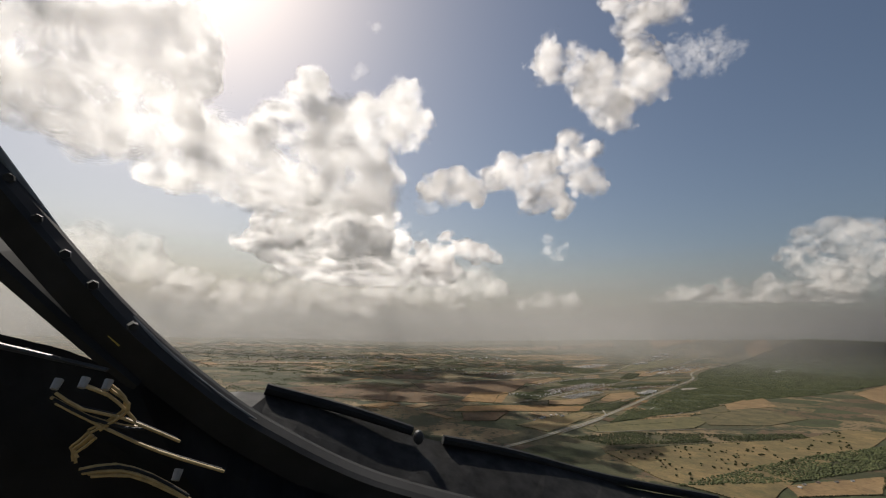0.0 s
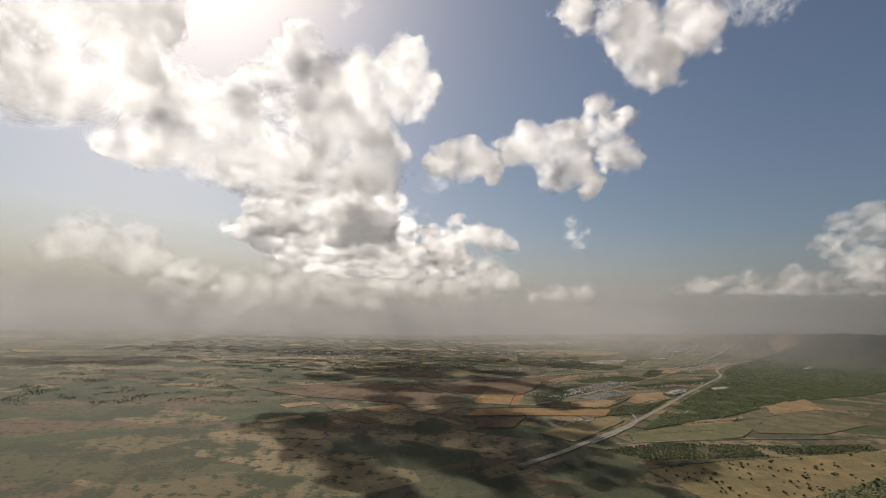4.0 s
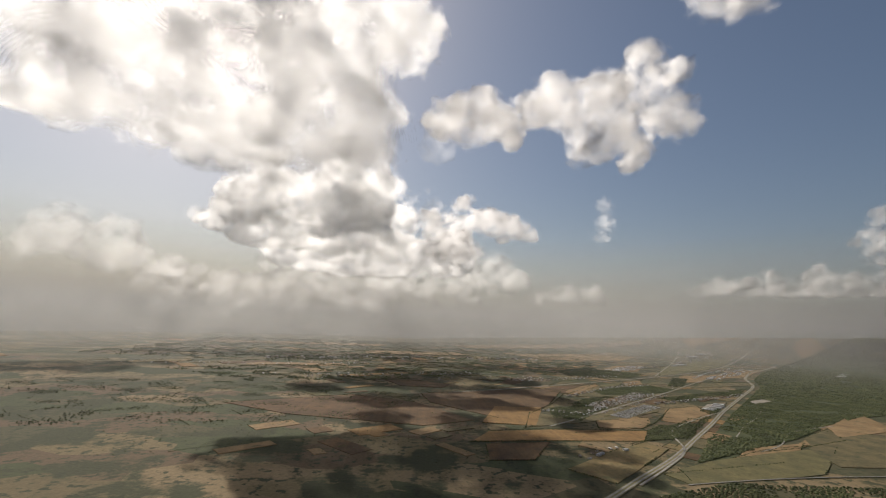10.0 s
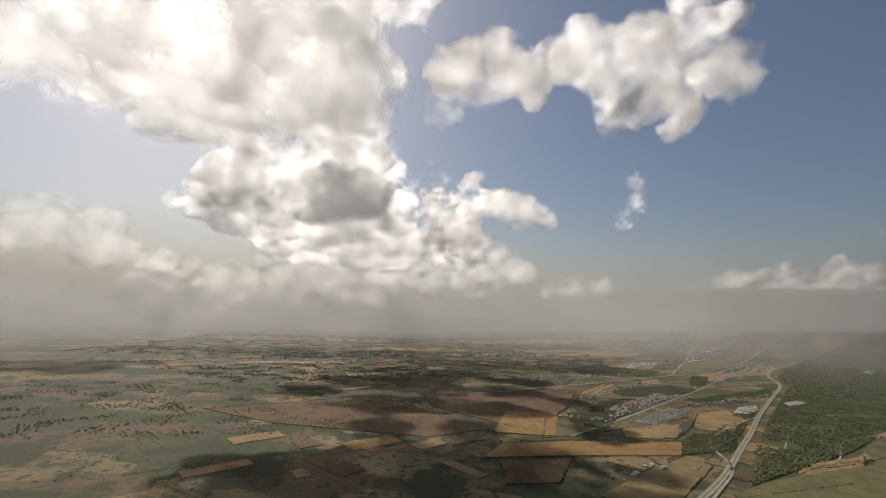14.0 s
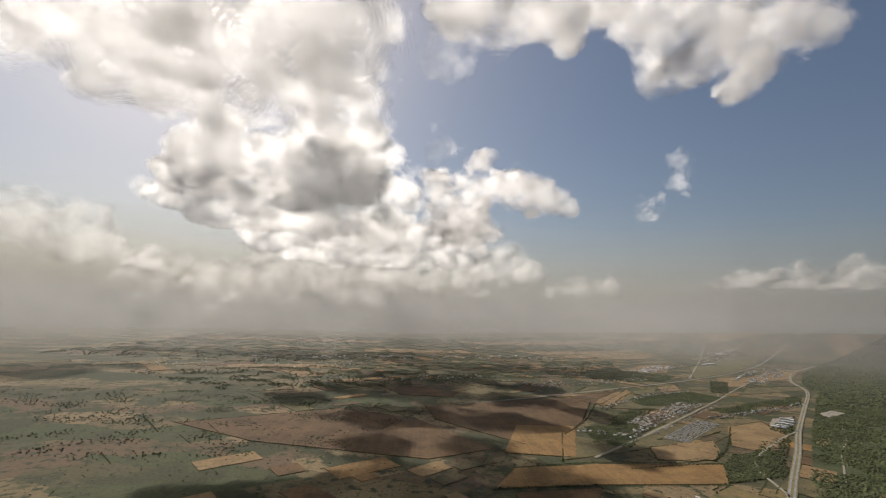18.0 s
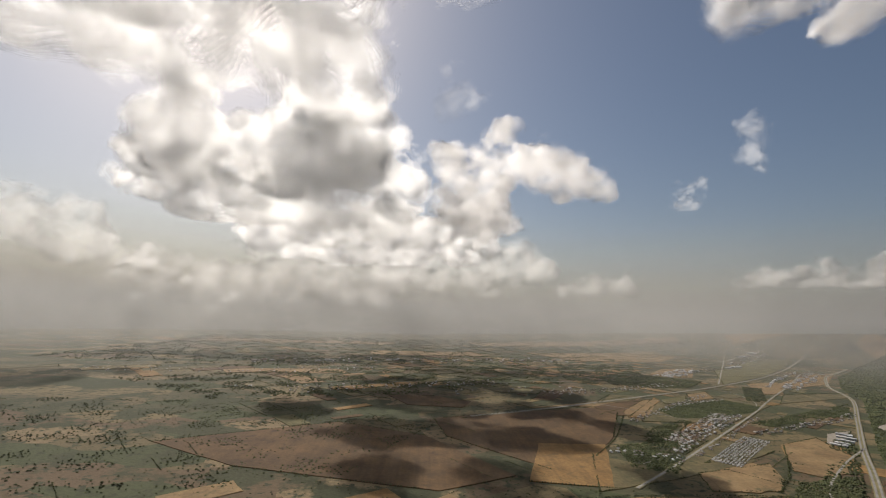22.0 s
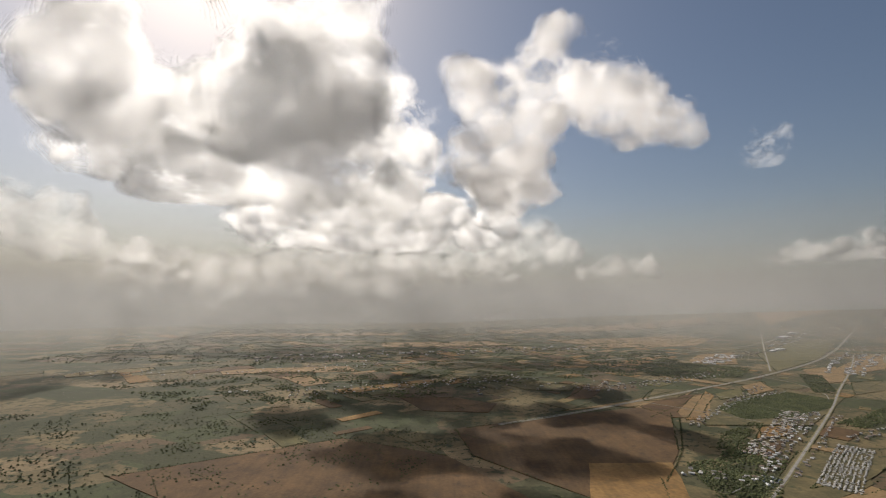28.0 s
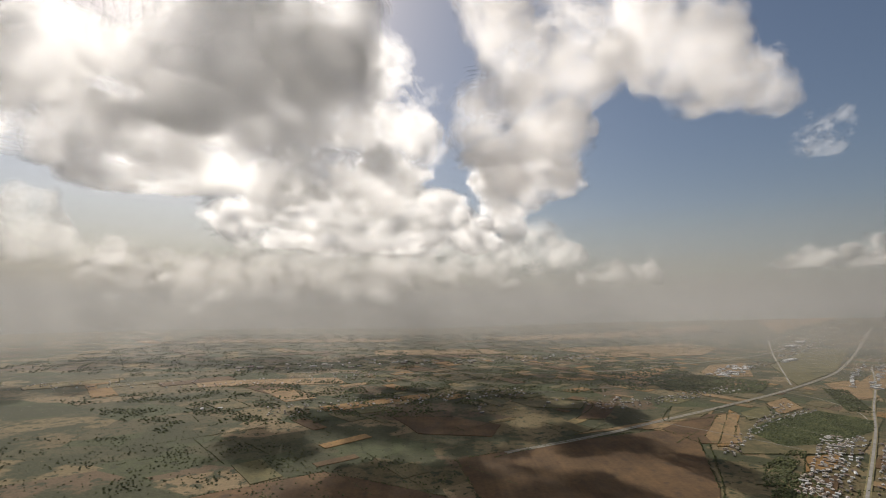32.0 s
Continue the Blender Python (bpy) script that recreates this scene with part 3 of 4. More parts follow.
# ---- fields ----
FIELDS = [
    (PLOUGHED, 0.30, "large field of dark bare ploughed soil", [(40, 1610), (207, 1690), (440, 1770), (481, 1725), (380, 1506), (300, 1390), (225, 1300), (60, 1480)]),
    (STUBBLE, 0.45, "bright straw-coloured stubble field with square corners", [(222, 1450), (342, 1452), (275, 1253), (165, 1270)]),
    (TAN, 0.35, "strip of dry tan grass along a ploughed field", [(263, 1742), (386, 1786), (480, 1745), (640, 1930), (600, 1940), (440, 1830)]),
    (PLOUGHED, 0.40, "small plot of dark turned soil", [(441, 1777), (570, 1886), (655, 1905), (497, 1690), (467, 1692)]),
    (STUBBLE, 0.40, "narrow strip of pale stubble", [(680, 1939), (671, 1888), (511, 1678), (485, 1676)]),
    (STUBBLE, 0.30, "long straw-coloured field between hedges", [(165, 1196), (295, 1225), (504, 1235), (457, 1155), (268, 1142), (125, 1123)]),
    (TAN, 0.30, "dry tan field beside scrub", [(429, 1318), (577, 1370), (545, 1300), (504, 1256), (406, 1250)]),
    (STUBBLE, 0.40, "straw-coloured field beside a settlement", [(675, 1469), (836, 1530), (745, 1395), (672, 1342), (619, 1380)]),
    (PASTURE, 0.30, "rough green pasture", [(428, 998), (607, 1086), (823, 1141), (656, 989), (415, 945)]),
    (TAN, 0.30, "dry clearing at the edge of woodland", [(772, 1168), (1131, 1432), (1110, 1402), (880, 1192), (756, 1142)]),
    (TAN, 0.35, "dry grass strip along woodland", [(557, 1058), (639, 1123), (783, 1169), (734, 1121)]),
    (MEADOW, 0.30, "dry meadow dotted with dark shrubs", [(356, 790), (518, 840), (831, 905), (1031, 1000), (1120, 975), (900, 830), (680, 720), (455, 560), (380, 651)]),
    (PASTURE, 0.40, "bright green strip of pasture", [(390, 974), (652, 1046), (648, 985), (406, 930)]),
    (TAN, 0.30, "pale clearing in forest", [(1740, 1641), (2263, 1973), (1541, 1305), (1639, 1488)]),
    (TAN, 0.35, "pale round clearing in forest", [(941, 1306), (1219, 1465), (1125, 1300), (915, 1225)]),
    (TAN, 0.45, "dry bare yard", [(549, 632), (752, 673), (664, 600), (530, 590)]),
    (TAN, 0.30, "wide tan field far off", [(590, 3280), (1400, 3420), (1488, 3250), (1250, 2995), (802, 2900)]),
    (TAN, 0.30, "tan field below a shopping area", [(1302, 2274), (1685, 2590), (1943, 2721), (1557, 2334), (1247, 2165)]),
    (PASTURE, 0.30, "flat grass field beside a straight road", [(1338, 2678), (1746, 3050), (2038, 3085), (1471, 2534), (1092, 2244)]),
    (PLOUGHED, 0.30, "brown soil field under cloud shadow", [(-82, 1859), (42, 1862), (137, 1803), (109, 1726), (-24, 1742)]),
    (PLOUGHED, 0.30, "brown field far off under cloud shadow", [(-420, 1400), (-150, 1560), (20, 1480), (150, 1290), (40, 1230), (-250, 1300)]),
    (SCRUB, 0.25, "scrubland with tracks and bushes", [(250, 1240), (400, 1300), (560, 1380), (640, 1480), (560, 1500), (380, 1330), (300, 1400)]),
    (MEADOW, 0.25, "dry yard land with sheds and tracks", [(250, 985), (330, 1060), (455, 1150), (470, 1100), (380, 1010), (300, 930)]),
    (TAN, 0.50, "dry tan field below mobile homes", [(434, 1316), (551, 1374), (560, 1338), (527, 1279), (470, 1248), (423, 1256)]),
    (TAN, 0.45, "wide tan field with a dark copse", [(686, 1482), (805, 1540), (768, 1433), (674, 1333), (615, 1316), (592, 1341), (649, 1423)]),
    (TAN, 0.35, "narrow tan plot beside the main road", [(1202, 2280), (1374, 2351), (1182, 2085), (1073, 2039)]),
    (SCRUB, 0.40, "grey-green plot below a shopping area", [(1156, 2053), (1439, 2128), (1345, 2030), (1023, 1901)]),
    (TAN, 0.45, "dry plot beside a ploughed field", [(618, 1885), (678, 1912), (541, 1694), (486, 1690), (500, 1734)]),
    (TAN, 0.40, "bare pale industrial plot", [(1083, 2663), (1279, 2738), (1068, 2395), (947, 2380), (939, 2481)]),
    (TAN, 0.40, "tan field at the edge of far forest", [(2594, 3267), (3090, 3663), (2634, 3004), (2406, 2965)]),
    (TAN, 0.30, "far hazy tan field", [(2214, 3940), (2892, 4143), (2793, 3879), (2032, 3523)]),
    (SCRUB, 0.40, "dull green plots under cloud shadow", [(160, 2057), (256, 2026), (380, 2018), (338, 1935), (232, 1950)]),
    (PLOUGHED, 0.42, "brown strip of soil under cloud shadow", [(388, 2019), (443, 1987), (362, 1851), (303, 1847)]),
    (SCRUB, 0.42, "dull plot of rough grass", [(560, 1962), (668, 1954), (572, 1868), (482, 1833)]),
    (PASTURE, 0.45, "green plot beside a crossing", [(685, 1907), (794, 1976), (742, 1882), (660, 1847)]),
    (TAN, 0.45, "small tan plot beside a crossing", [(813, 2002), (913, 2070), (867, 1955), (770, 1899)]),
    (SCRUB, 0.45, "dark rough plot", [(469, 1575), (533, 1578), (477, 1521), (438, 1519)]),
    (STUBBLE, 0.45, "small yellow plot among tracks", [(598, 1628), (665, 1641), (598, 1574), (543, 1564)]),
    (PLOUGHED, 0.45, "small plot of brown soil", [(488, 1510), (591, 1560), (503, 1476), (470, 1480)]),
    (PLOUGHED, 0.35, "brown field in front of low hedges", [(147, 1110), (266, 1130), (213, 1026), (139, 1018)]),
    (SCRUB, 0.32, "dark scrubby plots between woods and meadow", [(716, 1026), (756, 1130), (1002, 1277), (1044, 1222), (1053, 1119), (861, 1027)]),
    (SCRUB, 0.42, "dark scrub beside a dirt track", [(821, 1212), (960, 1302), (909, 1219), (841, 1157), (767, 1135)]),
    (GRAVEL, 0.42, "bare pale clearing beside a highway", [(1044, 1650), (1120, 1694), (1126, 1661), (1024, 1603)]),
    (GRAVEL, 0.50, "paved yard of white warehouses", [(800, 1480), (940, 1605), (860, 1575), (790, 1500)]),
    (SCRUB, 0.52, "grey ground under mobile homes", [(472, 1368), (621, 1486), (685, 1513), (640, 1440), (563, 1391)]),
    (POND, 0.55, "small grey-green farm pond", [(411, 1387), (425, 1400), (441, 1405), (456, 1393), (439, 1372), (420, 1368)]),
    (TAN, 0.30, "tan strip of stubble far left in haze", [(-700, 2250), (-300, 2330), (-250, 2230), (-640, 2160)]),
    (TAN, 0.30, "pale strip of far farmland", [(-300, 3100), (300, 3200), (350, 3000), (-250, 2900)]),
    (TAN, 0.30, "pale strip of land near the horizon", [(-1400, 3600), (-200, 3800), (-200, 3550), (-1300, 3400)]),
    (TAN, 0.30, "dry strip near the horizon", [(300, 3900), (1900, 4000), (1800, 3750), (400, 3650)]),
    (SCRUB, 0.28, "open scrub round an oval wood", [(500, 1640), (600, 1800), (900, 1960), (960, 1860), (700, 1640)]),
]
for mat, top, label, corners in FIELDS:
    patch("field", corners, top, mat, label)

rng = np.random.default_rng(9)
for k in range(64):
    x, y = rng.uniform(-1700, 900), rng.uniform(1850, 3900)
    if x > 100 and y < 2100:
        continue
    w, l, a = rng.uniform(35, 90), rng.uniform(90, 260), radians(rng.choice([38, 128]) + rng.normal(0, 5))
    mat, label = [(TAN, "far strip of dry tan grass"), (PLOUGHED, "far strip of brown soil"), (SCRUB, "far strip of dull green scrub"), (STUBBLE, "far straw-coloured strip"), (MEADOW, "far dry meadow")][int(rng.integers(5))]
    c, q = math.cos(a), math.sin(a)
    FIELDS.append((mat, 0.2, label, [(x + u * l * c - v * w * q, y + u * l * q + v * w * c) for u, v in ((-0.5, -0.5), (0.5, -0.5), (0.5, 0.5), (-0.5, 0.5))]))
    patch("field", FIELDS[-1][3], 0.2 + 0.002 * k, mat, label)

# small plots, squeezed in wherever no larger field lies
rng = np.random.default_rng(31)
TAKEN = [f[3] for f in FIELDS]
SMALL = [(TAN, "small plot of dry tan grass"), (PLOUGHED, "small plot of brown soil"), (PASTURE, "small green paddock"), (STUBBLE, "small straw-coloured plot"), (SCRUB, "small plot of rough grass"), (MEADOW, "small dry meadow")]
plots = 0
while plots < 150:
    x, y = rng.uniform(-250, 1500), rng.uniform(1020, 2900)
    if x > 330 + 0.62 * (y - 1000) + 260:
        continue
    w, l, a = rng.uniform(16, 48), rng.uniform(30, 105), radians(rng.choice([38, 128]) + rng.normal(0, 4))
    c, q = math.cos(a), math.sin(a)
    box = [(x + u * l * c - v * w * q, y + u * l * q + v * w * c) for u, v in ((-0.5, -0.5), (0.5, -0.5), (0.5, 0.5), (-0.5, 0.5))]
    probe = np.array(box + [(x, y)] + [((p[0] + x) / 2, (p[1] + y) / 2) for p in box])
    if any(inside(probe[:, 0], probe[:, 1], f).any() for f in TAKEN):
        continue
    mat, label = SMALL[int(rng.integers(len(SMALL)))]
    patch("field", box, 0.18 + 0.001 * plots, mat, label, wobble=2.0)
    TAKEN.append(box)
    plots += 1

WOODS = [
    ("dense dark green forest beside a highway", [(478, 1030), (606, 1190), (728, 1322), (866, 1474), (1080, 1698), (1356, 1992), (1500, 2215), (1850, 2600), (2160, 2830), (2900, 3215), (3700, 3700), (3600, 2400), (2500, 2100), (1500, 1560), (1190, 1440), (930, 1290), (795, 1200), (640, 1115)]),
    ("oval dark green wood among fields", [(600, 1764), (711, 1853), (880, 1927), (925, 1846), (850, 1770), (708, 1695), (600, 1678)]),
]
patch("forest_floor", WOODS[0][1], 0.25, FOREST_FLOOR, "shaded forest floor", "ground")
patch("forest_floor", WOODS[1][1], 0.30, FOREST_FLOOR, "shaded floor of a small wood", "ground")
CLEARINGS = [f[3] for f in FIELDS if "clearing" in f[2]]


def uncleared(spots):
    x, y = np.array([q[0] for q in spots]), np.array([q[1] for q in spots])
    gone = np.any([inside(x, y, c) for c in CLEARINGS], axis=0)
    return [q for q, g in zip(spots, gone) if not g]


near = [q for q in scatter(WOODS[0][1], 4.7, 2.6, 1, 0.34, 70) if q[1] < 1750]
far = [q for q in scatter(WOODS[0][1], 9.0, 5.0, 2, 0.30, 120) if q[1] >= 1750]
woods("forest", uncleared(near), LEAVES, WOODS[0][0])
woods("forest", uncleared(far), LEAVES, "dense forest fading into haze")
woods("wood", scatter(WOODS[1][1], 3.8, 2.2, 3), LEAVES, WOODS[1][0])
for i, (gap, size, thin, label, poly) in enumerate([
    (4.0, 2.2, 0.33, "belt of oaks across a meadow", [(332, 885), (461, 939), (697, 932), (879, 954), (854, 914), (531, 855), (388, 835)]),
    (4.0, 2.3, 0.25, "belt of dark oaks below a meadow", [(387, 628), (519, 692), (708, 773), (969, 859), (801, 715), (569, 644)]),
    (3.7, 2.0, 0.25, "copse between fields", [(457, 1155), (504, 1235), (611, 1263), (526, 1176)]),
    (3.8, 2.2, 0.44, "scrubby trees beside a settlement", [(337, 1336), (360, 1452), (420, 1470), (520, 1590), (540, 1480), (450, 1400), (394, 1313)]),
    (3.8, 2.2, 0.30, "copse beside a highway", [(560, 1290), (671, 1318), (570, 1188), (478, 1165), (500, 1230)]),
    (4.0, 2.2, 0.40, "trees along a row of houses", [(750, 1650), (1248, 1930), (1095, 1763), (903, 1676), (740, 1602)]),
    (4.8, 2.7, 0.25, "triangle of trees at a road crossing", [(1123, 2196), (1175, 2173), (989, 1905), (945, 1927)]),
    (7.2, 3.0, 0.58, "dark woodland under cloud shadow", [(-395, 2285), (482, 2668), (607, 2164), (325, 2092), (-38, 1869), (-469, 1725), (-900, 2000)]),
    (8.8, 4.2, 0.50, "scattered woods over far farmland", [(500, 2150), (600, 2700), (1000, 2800), (900, 2480), (900, 2150)]),
    (11.2, 3.9, 0.60, "far woods in haze", [(-1500, 2400), (-700, 2300), (600, 2700), (1600, 3300), (2400, 3600), (1000, 4200), (-1500, 4000)]),
    (5.6, 1.7, 0.66, "trees over low farmland", [(-900, 1100), (-100, 1250), (60, 1600), (-380, 1720), (-1100, 1700)]),
    (4.0, 2.1, 0.35, "thick green trees round a pond", [(362, 1452), (422, 1468), (427, 1422), (470, 1418), (404, 1323), (337, 1336)]),
    (4.0, 2.0, 0.40, "scrub along a ploughed field", [(470, 1520), (530, 1570), (620, 1650), (600, 1660), (500, 1590), (440, 1510)]),
    (7.2, 3.5, 0.35, "dark strip of woods beyond a road", [(640, 2250), (900, 2420), (1050, 2300), (900, 2130), (700, 2100)]),
    (4.8, 2.3, 0.45, "trees along a highway", [(520, 1210), (700, 1400), (830, 1530), (850, 1500), (720, 1360), (560, 1190)]),
]):
    woods("woodland", scatter(poly, gap, size, 10 + i, thin), LEAVES if i % 2 else OAK, label)
for i, line in enumerate([[(165, 1200), (300, 1230), (504, 1240)], [(480, 1690), (385, 1506), (300, 1385)], [(120, 1118), (268, 1138), (457, 1150)],
                          [(342, 1205), (420, 1225), (500, 1238)], [(600, 1640), (520, 1520), (420, 1400)], [(620, 1385), (560, 1310), (500, 1250)], [(1350, 2690), (1760, 3060)],
                          [(100, 1620), (240, 1700), (450, 1785)], [(700, 2400), (1100, 2440), (1420, 2500)], [(640, 1100), (760, 1140), (900, 1200)], [(612, 1646), (527, 1550), (456, 1485)], [(60, 1620), (240, 1700)], [(300, 1850), (380, 2010), (160, 2060)],
                          [(560, 1965), (480, 1835), (620, 1875)], [(565, 1062), (655, 1112), (779, 1153)], [(232, 1950), (340, 1940)], [(1050, 2040), (1430, 2128)], [(690, 1480), (590, 1345)]]):
    woods("hedge", hedge(line, 2.6, 1.3, 40 + i), OAK, "dark green hedge along a field edge", "hedge", "hedges")

rng = np.random.default_rng(21)
for i, (mat, top, label, corners) in enumerate(FIELDS):
    spots = []
    for k in range(len(corners)):
        a, b = corners[k], corners[(k + 1) % len(corners)]
        if a[1] < 3000 and rng.uniform() < 0.5 and mat is not POND:
            spots += [q for q in hedge([a, b], 3.2, 1.3, 100 * i + k) if noise.noise((q[0] / 35, q[1] / 35, 5)) > -0.18]
    if spots:
        woods("hedge", spots, OAK, "broken line of bushes along a field edge", "hedge", "hedges")


# hedgerows and lone bushes all over the farmland
rng = np.random.default_rng(51)
spots = []
for k in range(120):
    x, y, a, l = rng.uniform(-500, 1500), rng.uniform(1000, 2900), radians(rng.choice([38, 128]) + rng.normal(0, 4)), rng.uniform(50, 190)
    if x > 330 + 0.62 * (y - 1000) + 260:
        continue
    spots += [q for q in hedge([(x, y), (x + l * math.cos(a), y + l * math.sin(a))], 2.9, 1.0, 300 + k) if noise.noise((q[0] / 25, q[1] / 25, 8)) > -0.2]
woods("hedge", spots, LEAVES, "thin broken hedgerows between small fields", "hedge", "hedges")
spots = scatter([(-500, 1000), (420, 1000), (1750, 2900), (-900, 2900)], 18.0, 1.2, 61, 0.42, 90)
x, y = np.array([q[0] for q in spots]), np.array([q[1] for q in spots])
farmed = np.any([inside(x, y, f[3]) for f in FIELDS], axis=0)
spots = [q for q, f in zip(spots, farmed) if not f]
woods("bushes", spots, OAK, "scattered dark bushes on rough farmland", "bush")


# ---- roads ----
def road(points, width, label, lanes=1, gap=0.0, verge=10.0):
    base = strip("road", points, verge, 0.55, VERGE)
    tagged(base, label, "road", kind="structure")
    for k in range(lanes):
        off = (k - (lanes - 1) / 2) * (width + gap)
        strip("carriageway", points, width, 0.75, ASPHALT, base, off)
        if width > 4:
            strip("centre_line", points, 0.25, 0.80, PAINT, base, off, dash=2)
    return base


HIGHWAY = [(173, 800), (259, 871), (345, 952), (455, 1055), (580, 1190), (700, 1320), (837, 1474), (1050, 1700), (1324, 1995), (1460, 2210), (1560, 2340), (1800, 2600), (2106, 2821)]
road(HIGHWAY, 2.6, "pale divided highway through farmland", 2, 3.2, 11.0)
road([(306, 1254), (396, 1335), (561, 1490), (842, 1760), (1043, 1964), (1364, 2280), (1720, 2650)], 3.6, "straight main road through a settlement", 1, 0, 7.0)
road([(120, 1640), (304, 1735), (484, 1845), (698, 1975), (1017, 2180), (1430, 2490), (1915, 2930), (2500, 3420)], 3.0, "pale highway crossing the fields", 2, 2.6, 10.0)
road([(-600, 2420), (64, 2413), (414, 2451), (700, 2527), (1331, 2878), (2189, 3424)], 4.0, "far straight country road", 1, 0, 8)
road([(1900, 3430), (1454, 2793), (1074, 2247)], 4.0, "straight side road", 1, 0, 8)
road([(842, 1475), (700, 1370), (560, 1240), (500, 1100), (420, 1010), (330, 925)], 3.0, "narrow frontage road beside a highway", 1, 0, 5)
road([(400, 930), (520, 955), (660, 975), (860, 990)], 1.8, "thin dirt track along a tree belt", 1, 0, 2.6)
road([(634, 1163), (695, 1229), (781, 1320), (869, 1399), (960, 1500)], 1.8, "pale gravel track beside a highway", 1, 0, 3)
road([(1000, 1560), (1044, 1625), (1090, 1665), (1180, 1720)], 2.2, "pale gravel road to a clearing", 1, 0, 3)
road([(640, 1100), (720, 1150), (840, 1260), (1000, 1330)], 2.0, "pale dirt track into woodland", 1, 0, 3)


# ---- buildings ----
def house(w, d, h, pitch, wall, roof):
    root = new("house")
    bm = bmesh.new()
    bmesh.ops.create_cube(bm, size=1, matrix=Matrix.LocRotScale((0, 0, h / 2), None, (w, d, h)))
    part("wall", bm, wall, root)
    bm = bmesh.new()
    o, e = 0.25, 0.3
    v = [bm.verts.new(p) for p in ((-w / 2 - o, -d / 2 - o, h - 0.1), (w / 2 + o, -d / 2 - o, h - 0.1), (w / 2 + o, d / 2 + o, h - 0.1), (-w / 2 - o, d / 2 + o, h - 0.1), (-w / 2 - o, 0, h + pitch), (w / 2 + o, 0, h + pitch))]
    for q in ((0, 1, 5, 4), (2, 3, 4, 5), (1, 2, 5), (3, 0, 4), (3, 2, 1, 0)):
        bm.faces.new([v[i] for i in q])
    part("roof", bm, roof, root)
    return root


def along(line, gap, sides, seed, models, label, group, jitter=1.0, joined=False):
    """Buildings in rows beside a line; joined: far ones, too small to tell apart, in one mesh."""
    rng = np.random.default_rng(seed)
    pts = smooth_line(line, gap)
    heap = bmesh.new() if joined else None
    for i in range(len(pts) - 1):
        d = (pts[i + 1] - pts[i]).normalized()
        n = Vector((d.y, -d.x))
        for off in sides:
            if rng.uniform() < 0.15:
                continue
            p = pts[i] + n * (off + rng.normal(0, jitter)) + d * rng.normal(0, jitter)
            turn = math.degrees(math.atan2(d.y, d.x)) + (90 if rng.uniform() < 0.4 else 0) + rng.normal(0, 4)
            model, at = models[int(rng.integers(len(models)))], pose(p.x, p.y, 0.2 + rise(p.x, p.y), 0, 0, turn)
            if not joined:
                tagged(copy_thing(model, at), label, "house", group)
                continue
            for k, piece in enumerate(model.children):
                size = len(heap.verts)
                count = len(heap.faces)
                heap.from_mesh(piece.data)
                heap.verts.ensure_lookup_table()
                heap.faces.ensure_lookup_table()
                for v in heap.verts[size:]:
                    v.co = at @ v.co
                for f in heap.faces[count:]:
                    f.material_index = k
    if joined:
        tones = (DULL, DARK_ROOFS) if models[0] in TRAILERS else (TOWN_WALLS, TOWN_ROOFS)
        ob = part("buildings", heap, tones[0])
        ob.data.materials.append(tones[1])
        tagged(ob, label, "buildings", group, "stuff")


MODELS = [house(4.4, 3.2, 1.7, 0.8, WALLS, ROOFS), house(5.6, 3.3, 1.8, 0.8, WALLS, ROOFS), house(3.4, 2.8, 1.6, 0.7, WALLS, ROOFS)]
TRAILERS = [house(4.2, 1.5, 1.2, 0.3, DULL, DARK_ROOFS), house(3.4, 1.5, 1.2, 0.3, DULL, DARK_ROOFS)]
SHEDS = [house(15, 7, 3.0, 0.6, CLAD, WHITE_ROOF), house(22, 9, 3.4, 0.6, CLAD, WHITE_ROOF), house(9, 6, 2.6, 0.6, CLAD, WHITE_ROOF)]
for i, m in enumerate(MODELS + TRAILERS + SHEDS):
    m.location = (-60 - 14 * i, 330, 0.2)
    tagged(m, "small pale building with a pitched roof", "house", "outlying buildings")
along([(470, 1410), (600, 1530), (800, 1720)], 10, (-14, -24, 14), 1, MODELS, "small house with a pale roof beside the main road", "houses along the main road", 2.6)
along([(500, 1470), (640, 1600), (760, 1720)], 7, (-8, -15, -22, -29, -36), 2, MODELS, "small pale-roofed houses of a settlement", "houses in the settlement", 3.0, True)
along([(490, 1378), (590, 1472), (655, 1530)], 4.6, (-2, 3, 8, 13, 18, 23, 28, 33, 38), 3, TRAILERS, "long narrow mobile homes in close rows", "mobile homes", 0.4, True)
along([(700, 1560), (830, 1625), (970, 1700)], 11, (-6, 8), 4, MODELS, "houses among trees beside a lane", "houses along a lane", 3.0, True)
along([(880, 1650), (1000, 1700), (1120, 1790)], 12, (-6, 8), 5, MODELS, "houses among trees beside a lane", "houses along a lane", 3.0, True)
along([(1260, 2215), (1500, 2440), (1800, 2720)], 34, (-30, 26, 60), 6, SHEDS, "large flat white-roofed store", "stores along the main road", 6.0)
along([(1440, 2400), (1700, 2640), (2000, 2900)], 24, (-20, 10, 40, 70), 16, MODELS + TRAILERS, "small pale buildings round the stores", "buildings round the stores", 6.0, True)
for x, y, w, d, turn in ((1850, 3200, 110, 34, 35), (1960, 3275, 80, 30, 35), (1545, 2832, 85, 26, 31), (1470, 2770, 40, 18, 31)):
    hall = house(w, d, 5.0, 0.8, CLAD, WHITE_ROOF)
    hall.matrix_world = pose(x, y, 0.2 + rise(x, y), 0, 0, turn)
    tagged(hall, "very long white-roofed factory hall in fields", "factory", "factory halls")
